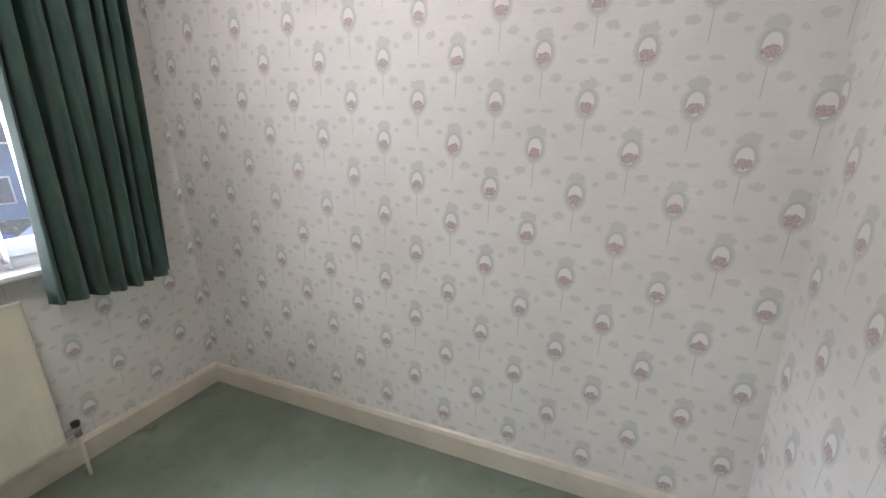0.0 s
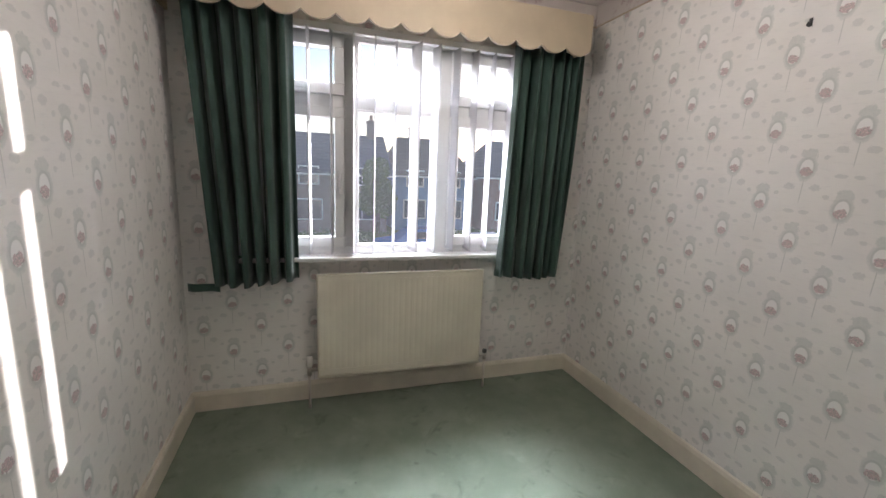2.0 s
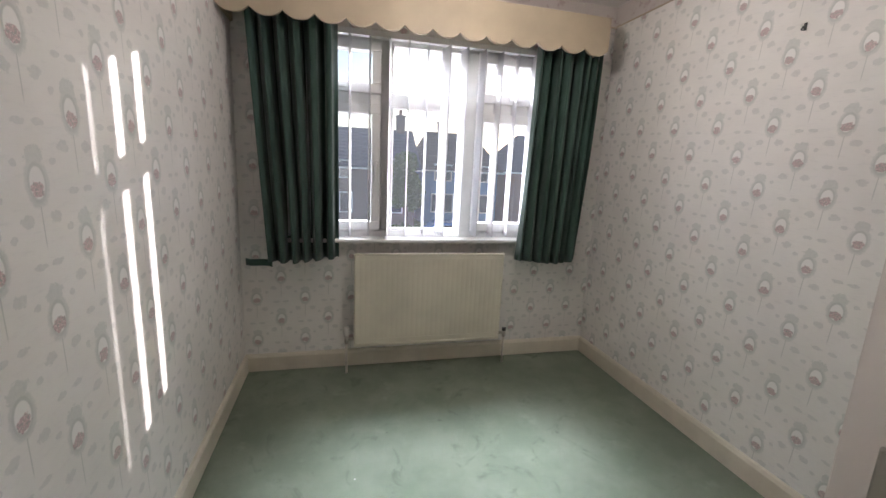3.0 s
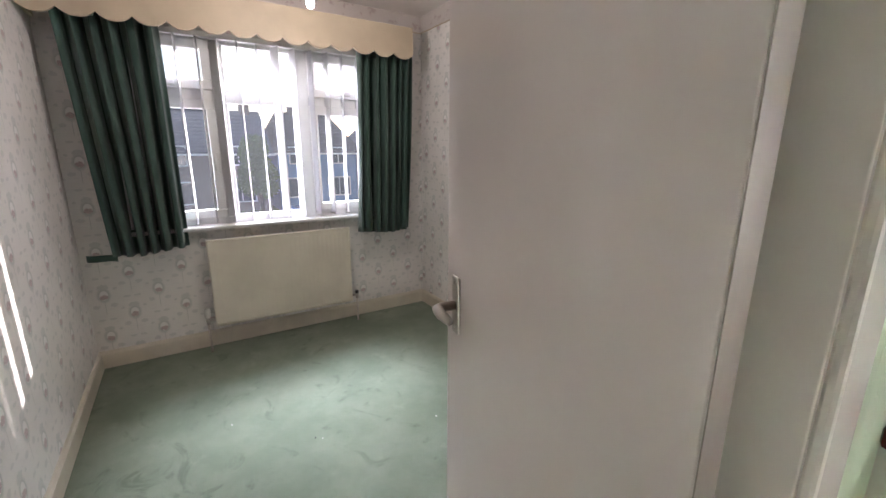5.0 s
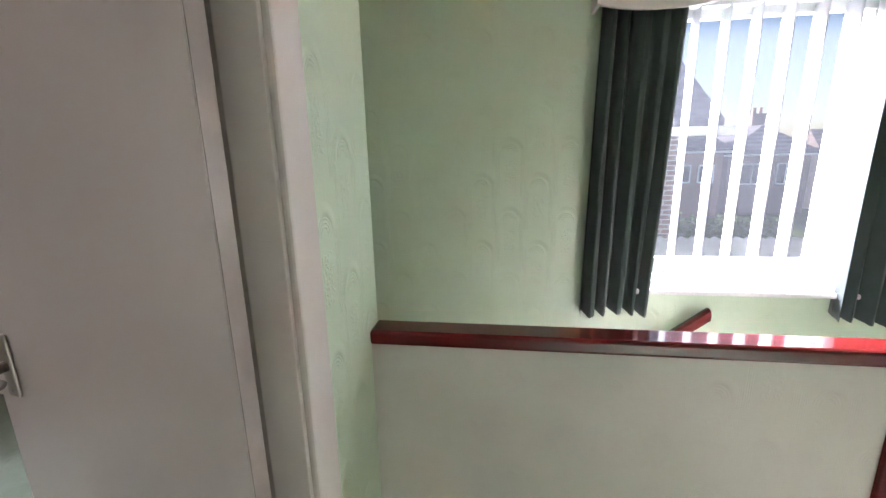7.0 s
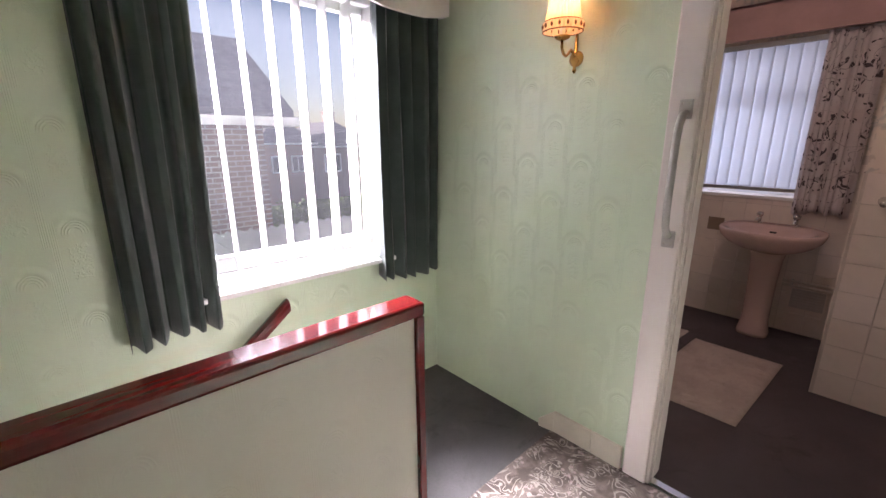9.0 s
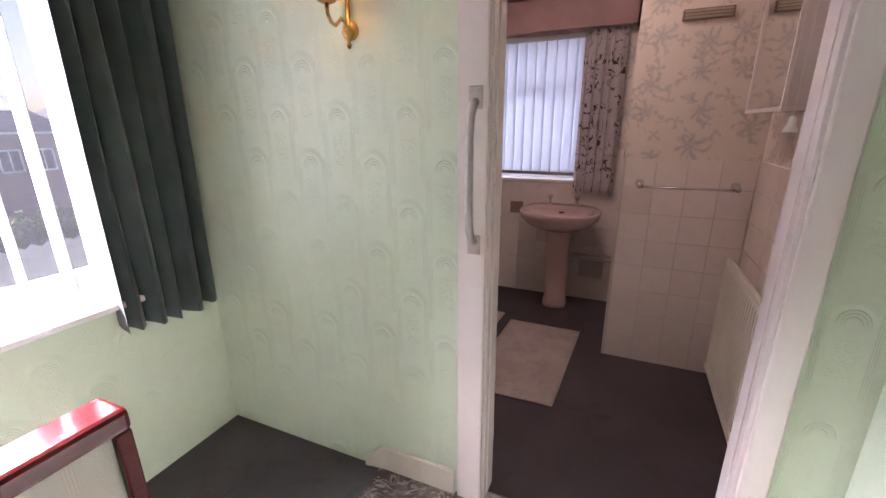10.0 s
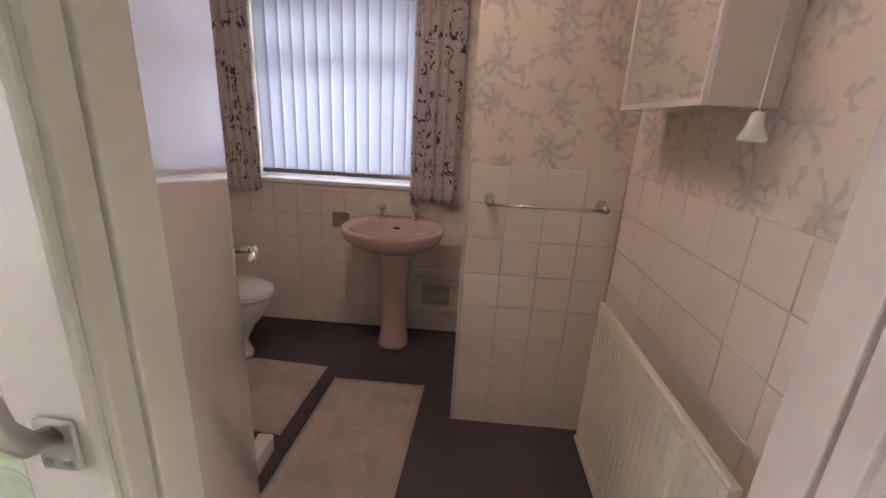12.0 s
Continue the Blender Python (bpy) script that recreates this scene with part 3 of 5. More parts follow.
def skirting(name, axis, face, out, a0, a1, z=0.0, high=0.115, deep=0.016, material=None, label="cream painted skirting board"):
    """A board on the wall at face, standing out by the sign of out, with a chamfered top."""
    prof = [(0, 0), (deep, 0), (deep, high - 0.022), (deep * 0.55, high - 0.006), (0, high)]
    bm = bmesh.new()
    ends = []
    for a in (a0, a1):
        ends.append([bm.verts.new((face + out * d, a, z + h) if axis == "x" else (a, face + out * d, z + h)) for d, h in prof])
    for i in range(len(prof)):
        j = (i + 1) % len(prof)
        bm.faces.new((ends[0][i], ends[0][j], ends[1][j], ends[1][i]))
    bm.faces.new(ends[0])
    bm.faces.new(ends[1][::-1])
    bmesh.ops.recalc_face_normals(bm, faces=bm.faces)
    return setting(name, bm, material or M_CREAM, label, "skirting")


skirting("baseboard_window", "x", WX, 1, BY0, BY1)
skirting("baseboard_north", "y", BY1, -1, WX + 0.016, 0.46)
skirting("baseboard_south", "y", BY0, 1, WX + 0.016, 0.98)
skirting("baseboard_box", "x", 0.46, -1, 0.30, BY1 - 0.016)
skirting("baseboard_landing_west", "x", GX, 1, 0.30, 0.535)
skirting("baseboard_landing_south", "y", LY0, 1, GX, LX)
# short landing skirting with its end cut on the slope
bm = bmesh.new()
for y0, y1 in ((0.262, 0.402), (0.404, 0.60)):
    add_box(bm, LX - 0.017, LX, y0, y1, 0.0, 0.112, 0.004)
q = [(0.60, 0.0), (0.60, 0.112), (0.685, 0.03), (0.685, -0.012)]
fr = [bm.verts.new((LX - 0.017, y, z)) for y, z in q]
bk = [bm.verts.new((LX, y, z)) for y, z in q]
bm.faces.new(fr)
bm.faces.new(bk[::-1])
for i in range(4):
    bm.faces.new((fr[i], fr[(i + 1) % 4], bk[(i + 1) % 4], bk[i]))
bmesh.ops.recalc_face_normals(bm, faces=bm.faces)
setting("baseboard_landing_east", bm, M_CREAM, "short cream skirting with a sloping cut end", "skirting")


# ---- windows ----
def frame_bars(axis, p0, p1, bars):
    bm = bmesh.new()
    for a0, a1, z0, z1 in bars:
        if axis == "x":
            add_box(bm, p0, p1, a0, a1, z0, z1, 0.004)
        else:
            add_box(bm, a0, a1, p0, p1, z0, z1, 0.004)
    return bm


def ring(a0, a1, z0, z1, w):
    return [(a0, a1, z0, z0 + w), (a0, a1, z1 - w, z1), (a0, a0 + w, z0 + w, z1 - w), (a1 - w, a1, z0 + w, z1 - w)]


def pane(name, axis, p, a0, a1, z0, z1, parent, material):
    bm = boxes((p, p + 0.006, a0, a1, z0, z1)) if axis == "x" else boxes((a0, a1, p, p + 0.006, z0, z1))
    ob = part(name, bm, material, parent)
    ob.visible_shadow = False
    return ob


def bedroom_window():
    w = thing("window_1", "white plastic casement window with three lights and fanlights", "window", kind="structure")
    a0, a1, z0, z1 = WIN_B
    x = -2.13
    c0, c1 = -0.10, 0.455          # mullion lines
    tr = 1.747
    part("window_frame", frame_bars("x", x, x + 0.065, ring(a0, a1, z0, z1, 0.05) + [(c0 - 0.032, c0 + 0.032, z0 + 0.05, z1 - 0.05), (c1 - 0.032, c1 + 0.032, z0 + 0.05, z1 - 0.05)]
         + [(a, b, tr - 0.032, tr + 0.032) for a, b in ((a0 + 0.05, c0 - 0.032), (c0 + 0.032, c1 - 0.032), (c1 + 0.032, a1 - 0.05))]), M_UPVC, w)
    for a, b in ((a0 + 0.05, c0 - 0.032), (c1 + 0.032, a1 - 0.05)):
        for lo, hi in ((z0 + 0.05, tr - 0.032), (tr + 0.032, z1 - 0.05)):
            s = part("casement", frame_bars("x", x + 0.012, x + 0.085, ring(a, b, lo, hi, 0.058)), M_UPVC, w)
            pane("pane", "x", x + 0.03, a + 0.055, b - 0.055, lo + 0.055, hi - 0.055, s, M_GLASS)
            if hi < tr:
                y = b - 0.03 if a < 0 else a + 0.03
                part("handle", boxes((x + 0.085, x + 0.10, y - 0.012, y + 0.012, 1.30, 1.37), (x + 0.10, x + 0.115, y - 0.009, y + 0.009, 1.24, 1.35), bevel=0.004), M_UPVC, s)
            else:
                y = (a + b) / 2
                part("stay_handle", boxes((x + 0.085, x + 0.10, y - 0.05, y + 0.05, lo + 0.02, lo + 0.04), bevel=0.004), M_UPVC, s)
    for lo, hi in ((z0 + 0.05, tr - 0.032), (tr + 0.032, z1 - 0.05)):
        pane("pane", "x", x + 0.03, c0 + 0.032, c1 - 0.032, lo, hi, w, M_GLASS)
        part("glazing_bead", frame_bars("x", x + 0.036, x + 0.066, ring(c0 + 0.032, c1 - 0.032, lo, hi, 0.014)), M_UPVC, w)
    part("window_sill", boxes((WX - 0.09, -1.955, a0 - 0.04, a1 + 0.04, 0.862, 0.885), bevel=0.006), M_SILL, w, "white painted window board")
    return w


def landing_window():
    w = thing("window_2", "white plastic landing window with one wide light", "window", kind="structure")
    a0, a1, z0, z1 = WIN_L
    y = LY1 + 0.08
    part("window_frame", frame_bars("y", y, y + 0.065, ring(a0, a1, z0 + 0.06, z1, 0.06)), M_UPVC, w)
    pane("pane", "y", y + 0.03, a0 + 0.06, a1 - 0.06, z0 + 0.12, z1 - 0.06, w, M_GLASS_L)
    part("glazing_bead", frame_bars("y", y - 0.008, y + 0.028, ring(a0 + 0.055, a1 - 0.055, z0 + 0.115, z1 - 0.055, 0.016)), M_UPVC, w)
    part("window_sill", boxes((a0 - 0.02, a1 + 0.02, LY1 - 0.055, LY1 + 0.10, 0.782, 0.806), bevel=0.006), M_SILL, w, "white painted window board")
    return w


def bathroom_window():
    w = thing("window_3", "bathroom window with obscured glass and a fanlight", "window", kind="structure")
    a0, a1, z0, z1 = WIN_T
    x = TX1 + 0.11
    part("window_frame", frame_bars("x", x, x + 0.065, ring(a0, a1, z0, z1, 0.055) + [(a0 + 0.055, a1 - 0.055, 1.66, 1.76)]), M_UPVC, w)
    for lo, hi in ((z0 + 0.055, 1.66), (1.76, z1 - 0.055)):
        pane("pane", "x", x + 0.03, a0 + 0.055, a1 - 0.055, lo, hi, w, M_FROST)
    part("window_sill", boxes((TX1 - 0.02, TX1 + 0.11, a0 - 0.01, a1 + 0.01, 0.975, 0.998), bevel=0.005), M_SILL, w, "white painted window board")
    return w


bedroom_window()
landing_window()
bathroom_window()


# ---- vertical blinds ----
def vertical_blind(name, label, axis, p, a0, a1, z0, z1, pitch, width, turn, material, odd=(), weights=True):
    """Hanging slats on a head rail; turn is each slat's angle from the view across, odd gives slats that hang otherwise."""
    t = thing(name, label, "blind")
    rail = (p - 0.02, p + 0.02, a0, a1, z1, z1 + 0.035)
    part("head_rail", boxes(rail if axis == "x" else (a0, a1, p - 0.02, p + 0.02, z1, z1 + 0.035), bevel=0.004), M_UPVC, t)
    n = int((a1 - a0) / pitch)
    rng = random.Random(5)
    bow = width * 0.05
    for i in range(n):
        c = a0 + pitch * (i + 0.5)
        ang = radians(turn + dict(odd).get(i, rng.uniform(-1.2, 1.2)))
        rows = []
        for z in (z1, (z0 + z1) / 2, z0 + 0.03, z0):
            row = []
            for k in range(5):
                s = (k / 4 - 0.5) * width
                o = bow * (1 - (2 * k / 4 - 1) ** 2)
                d, e = s * math.cos(ang) - o * math.sin(ang), s * math.sin(ang) + o * math.cos(ang)
                row.append((p + d, c + e, z) if axis == "x" else (c + e, p + d, z))
            rows.append(row)
        back = Vector((-math.sin(ang), math.cos(ang), 0)) if axis == "x" else Vector((math.cos(ang), -math.sin(ang), 0))
        s = part("slat", sheet(rows, back * 0.0012), material, t, smooth=True)
    chain = [(p, a, z0 + 0.012) if axis == "x" else (a, p, z0 + 0.012) for a in (a0 + pitch * 1.6, a0 + pitch * (n - 1.6))]
    part("chain", tube(chain, 0.0016, 5), M_UPVC, t)
    return t


vertical_blind("vertical_blind", "white vertical slat blind, slats turned half open", "x", -2.005, -0.7365, 1.06, 0.905, 2.085, 0.117, 0.127, -8.0, M_SLAT, odd=((7, 3.0), (8, 22.0), (9, 15.0), (10, 13.0), (11, 10.0)))
vertical_blind("vertical_blind", "white vertical slat blind, slats turned open", "y", LY1 + 0.02, 2.10, 3.05, 0.86, 2.02, 0.118, 0.105, 4.0, M_SLAT_L)
vertical_blind("vertical_blind", "pale closed vertical blind glowing with daylight", "x", TX1 + 0.03, WIN_T[0] + 0.01, WIN_T[1] - 0.01, 1.045, 2.035, 0.0765, 0.089, 78.0, M_SLAT_B)
part("bottom_strip", boxes((TX1 + 0.01, TX1 + 0.03, WIN_T[0] + 0.02, WIN_T[1] - 0.02, 1.03, 1.055), bevel=0.003), M_STEEL, bpy.data.objects["vertical_blind.002"])


# ---- curtains and pelmets ----
def curtain(name, label, axis, p, top, bottom, z0, z1, folds, depth, material, seed=0, out=-1, flap=None):
    """Gathered cloth between two ends that shift from top to bottom; folds deepen downwards and wander."""
    rng = random.Random(seed)
    n = folds * 10 + 1
    ph = [rng.uniform(-0.35, 0.35) for _ in range(folds + 2)]
    am = [rng.uniform(0.55, 1.15) for _ in range(folds + 2)]
    rows = []
    levels = 22
    for j in range(levels + 1):
        f = j / levels
        z = z1 + (z0 - z1) * f
        a = top[0] + (bottom[0] - top[0]) * f
        b = top[1] + (bottom[1] - top[1]) * f
        row = []
        for i in range(n):
            s = i / (n - 1)
            k = s * folds
            i0 = int(k)
            mix = k - i0
            shift = ph[i0] * (1 - mix) + ph[i0 + 1] * mix
            size = am[i0] * (1 - mix) + am[i0 + 1] * mix
            wave = math.sin(2 * math.pi * (k + shift * 0.6 + 0.08 * math.sin(3.1 * f + i0)))
            wave = wave * (1 if axis == "x" else -1)
            wave = (0.75 * wave ** 0.6 if wave > 0 else -1.5 * abs(wave) ** 1.4) * (1 if axis == "x" else -1)
            d = max(-0.11, min(0.062 if axis == "y" else 0.11, depth * size * wave * (0.8 + 0.2 * f)))
            c = a + (b - a) * (s + 0.012 * math.sin(2 * math.pi * k * 2 + 1.3))
            zz = z + (0.012 * math.sin(5.1 * s + seed) + 0.006 * wave if j == levels else 0.0)
            row.append((p + d, c, zz) if axis == "x" else (c, p + d, zz))
        rows.append(row)
    t = thing(name, label, "curtain")
    back = Vector((out * 0.004, 0, 0)) if axis == "x" else Vector((0, -out * 0.004, 0))
    part("cloth", sheet(rows, back), material, t, smooth=True)
    if flap:
        y0, y1, fz0, fz1 = flap
        pts = []
        for j in range(4):
            pts.append([(p + 0.012 * math.sin(i * 1.1) + 0.01, y0 + (y1 - y0) * i / 6, fz1 + (fz0 - fz1) * j / 3 - 0.012 * i / 6) for i in range(7)])
        part("turned_hem", sheet(pts, Vector((-0.004, 0, 0))), material, t, smooth=True)
    rail = (p, top[0] - 0.01, z1) , (p, top[1] + 0.01, z1)
    part("curtain_track", tube([r if axis == "x" else (r[1], r[0], r[2]) for r in rail], 0.007, 8), M_UPVC, t)
    return t


curtain("curtain", "bottle green lined curtain hanging askew with a turned hem", "x", -1.885, (-0.88, -0.40), (-0.80, -0.395), 0.765, 2.14, 6, 0.075, M_CURTAIN, 3, flap=(-0.915, -0.77, 0.745, 0.785))
curtain("curtain", "bottle green lined curtain in even pleats", "x", -1.885, (0.82, 1.275), (0.775, 1.235), 0.745, 2.12, 7, 0.072, M_CURTAIN, 8)
curtain("curtain", "dark green curtain gathered beside the stair window", "y", 1.415, (1.875, 2.205), (1.855, 2.165), 0.685, 2.035, 5, 0.044, M_CURTAIN_L, 11)
curtain("curtain", "dark green curtain gathered in the landing corner", "y", 1.415, (2.955, 3.335), (2.945, 3.325), 0.685, 2.035, 5, 0.044, M_CURTAIN_L, 14)
curtain("curtain", "pink curtain printed with dark trailing leaves", "x", TX1 - 0.055, (1.10, 1.36), (1.075, 1.30), 0.925, 2.07, 5, 0.018, M_SPRIG, 21)
curtain("curtain", "pink leaf-print curtain beside the boxed cupboard", "x", TX1 - 0.055, (-0.16, 0.125), (-0.165, 0.135), 0.90, 2.07, 5, 0.018, M_SPRIG, 24)


def pelmet(name, label, axis, p, a0, a1, z0, z1, scallop, depth, material, wall, deep=0.018):
    """A board with a scalloped lower edge, its top board and end returns."""
    n = max(2, round((a1 - a0) / scallop))
    steps = n * 10
    rows_low, rows = [], []
    for i in range(steps + 1):
        a = a0 + (a1 - a0) * i / steps
        z = z0 + (depth * (1 - abs(math.sin(math.pi * i / 10))) ** 1.4 if depth else 0.0)
        rows_low.append((a, z))
    def at(a, z):
        return (p, a, z) if axis == "x" else (a, p, z)
    t = thing(name, label, "pelmet")
    bm = sheet([[at(a, z1) for a, z in rows_low], [at(a, z) for a, z in rows_low]], Vector((-deep, 0, 0)) if axis == "x" else Vector((0, deep, 0)))
    part("front_board", bm, material, t)
    q = sorted((p - deep if axis == "x" else p + deep, wall))
    row = (q[0], q[1], a0, a1, z1 - 0.015, z1)
    part("top_board", boxes(row if axis == "x" else (a0, a1, q[0], q[1], z1 - 0.015, z1)), material, t)
    for a in (a0, a1 - 0.015):
        part("end_return", boxes((q[0], q[1], a, a + 0.015, z0 + depth, z1 - 0.015) if axis == "x" else (a, a + 0.015, q[0], q[1], z0 + depth, z1 - 0.015)), material, t)
    return t


pelmet("pelmet", "buff scalloped pelmet board over the window", "x", -1.735, BY0 + 0.002, 1.20, 2.055, 2.275, 0.152, 0.035, M_PELMET, WX)
pelmet("pelmet", "white scalloped pelmet over the stair window", "y", 1.355, 1.845, 3.375, 1.985, 2.20, 0.51, 0.03, M_PELMET_W, LY1)
pelmet("pelmet", "dusty pink pelmet over the bathroom window", "x", TX1 - 0.11, -0.215, 1.42, 2.075, 2.30, 0.4, 0.0, M_PELMET_P, TX1)


# ---- doors ----
def door_set(name, label, opening, x0, x1, faces, rim_out):
    """Linings, stops and moulded architraves of a doorway through a wall between x0 and x1."""
    y0, y1, _, top = opening
    t = thing(name, label, "door frame", kind="structure")
    for a, b in ((y0, y0 + 0.032), (y1 - 0.032, y1)):
        part("lining", boxes((x0, x1, a, b, 0.0, top - 0.032), bevel=0.002), M_FRAMEPAINT, t)
    part("head_lining", boxes((x0, x1, y0, y1, top - 0.032, top), bevel=0.002), M_FRAMEPAINT, t)
    for x, s in faces:
        d0, d1 = sorted((x, x + s * 0.018))
        for a, b in ((y0 - min(rim_out, 0.05), y0 + 0.022), (y1 - 0.022, y1 + rim_out)):
            part("architrave", boxes((d0, d1, a, b, 0.0, top + 0.06), bevel=0.006), M_FRAMEPAINT, t)
        part("head_architrave", boxes((d0, d1, y0 + 0.022, y1 - 0.022, top - 0.022, top + 0.06), bevel=0.003), M_FRAMEPAINT, t)
    return t


bed_frame = door_set("door_frame_1", "off-white painted bedroom door frame", DOOR_B, 1.030, 1.108, ((GX, 1),), 0.082)
# rebate in the darker paint, which stands in for the shadow there
part("rebate", boxes((0.967, 1.030, 0.125, 0.208, 0.0, 1.998), (1.030, 1.040, 0.154, 0.208, 0.0, 1.998)), M_EDGE, bed_frame, "rebate behind the hinges, painted brownish for its shade")
part("inner_architrave", boxes((0.960, 0.980, 0.206, 0.262, 0.0, 2.09), bevel=0.003), M_FRAMEPAINT, bed_frame)
bath_frame = door_set("door_frame_2", "off-white painted bathroom door frame", DOOR_T, 3.382, 3.417, ((LX, -1),), 0.075)
for a, b in ((DOOR_T[0], DOOR_T[0] + 0.034), (DOOR_T[1] - 0.034, DOOR_T[1])):
    part("door_stop", boxes((3.424, 3.494, a, b, 0.0, 1.998), bevel=0.003), M_FRAMEPAINT, bath_frame)
part("threshold_strip", boxes((LX + 0.01, LX + 0.045, DOOR_T[0], DOOR_T[1], 0.0, 0.006), bevel=0.002), M_CHROME, bath_frame, "bright metal threshold strip")


def lever(parent, m, material, flip=1):
    """A lever handle on a plate; the plate lies in local x and z, the lever stands out along -y."""
    bm = bmesh.new()
    add_box(bm, -0.019, 0.019, -0.007, 0.0, -0.075, 0.075, 0.004, m)
    plate = part("handle_plate", bm, material, parent)
    pts = [m @ Vector(q) for q in ((0, 0, 0.0), (0, -0.042, 0.0), (flip * 0.010, -0.056, 0.0), (flip * 0.040, -0.058, -0.004), (flip * 0.072, -0.050, -0.010))]
    part("lever", tube(pts, [0.012, 0.012, 0.014, 0.013, 0.010], 10), material, plate, smooth=True)
    bm = bmesh.new()
    for z in (-0.06, 0.06):
        tube([m @ Vector((0, -0.006, z)), m @ Vector((0, -0.009, z))], 0.004, 8, bm=bm)
    part("screws", bm, material, plate)


bed_door = thing("door_1", "white gloss flush bedroom door standing open", "door")
DM = pose(1.044, 0.041, 0, 0, 0, -10.0)
bm = bmesh.new()
add_box(bm, -0.695, 0.0, 0.0, 0.038, 0.008, 1.985, 0.003, DM)
part("leaf", bm, M_GLOSS, bed_door)
lever(bed_door, DM @ pose(-0.634, 0.0, 1.02), M_STEEL, 1)
lever(bed_door, DM @ pose(-0.634, 0.038, 1.02, 0, 0, 180), M_STEEL, -1)
# thin facing on the hinge edge, its shade put into the colour
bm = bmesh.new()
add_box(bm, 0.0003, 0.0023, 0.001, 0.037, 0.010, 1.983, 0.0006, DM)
part("hinge_edge", bm, M_EDGE, bed_door, "hinge edge painted brownish for its shade")
for z in (0.20, 1.88):
    p = DM @ Vector((0.007, 0.034, z))
    part("hinge", tube([p - Vector((0, 0, 0.045)), p + Vector((0, 0, 0.045))], 0.006, 8), M_FRAMEPAINT, bed_door)
bm = bmesh.new()
add_box(bm, -0.6965, -0.695, 0.008, 0.030, 0.93, 1.09, 0.0, DM)
part("latch_plate", bm, M_STEEL, bed_door)

HM = pose(3.499, 0.150, 0, 0, 0, 25.0)
bath_door = thing("door_2", "white gloss flush bathroom door standing open", "door")
bm = bmesh.new()
add_box(bm, 0.006, 0.745, 0.0, 0.038, 0.008, 1.985, 0.003, HM)
part("leaf", bm, M_GLOSS, bath_door)
# narrow dark brown strip down the free edge of the leaf
bm = bmesh.new()
add_box(bm, 0.7455, 0.7500, 0.001, 0.037, 0.010, 1.983, 0.001, HM)
part("edge_strip", bm, M_SOCKETGREY, bath_door, "thin dark strip along the door edge")
lever(bath_door, HM @ pose(0.69, 0.0, 1.02), M_CHROME, -1)
for z in (0.25, 1.75):
    p = HM @ Vector((0.0, -0.002, z))
    part("hinge", tube([p - Vector((0, 0, 0.045)), p + Vector((0, 0, 0.045))], 0.006, 8), M_STEEL, bath_door)

# grab bar on the bathroom architrave
grab = thing("grab_bar", "grey metal grab bar screwed to the door frame", "grab bar")
gx, gy = LX - 0.020, 0.190
part("bar", tube([(gx - 0.005, gy, 1.495), (gx - 0.030, gy, 1.485), (gx - 0.048, gy, 1.455), (gx - 0.056, gy, 1.40), (gx - 0.056, gy, 1.17), (gx - 0.048, gy, 1.115), (gx - 0.030, gy, 1.085), (gx - 0.005, gy, 1.075)], 0.0125, 12), M_GREYMETAL, grab, smooth=True)
for z, s in ((1.508, 1), (1.062, -1)):
    pl = part("fixing_plate", boxes((gx - 0.008, gx, gy - 0.022, gy + 0.022, z - 0.032, z + 0.032), bevel=0.0038), M_GREYMETAL, grab)
    bm = bmesh.new()
    for dy in (-0.011, 0.011):
        tube([(gx - 0.007, gy + dy, z + s * 0.018), (gx - 0.011, gy + dy, z + s * 0.018)], 0.0045, 8, bm=bm)
    part("screws", bm, M_STEEL, pl)


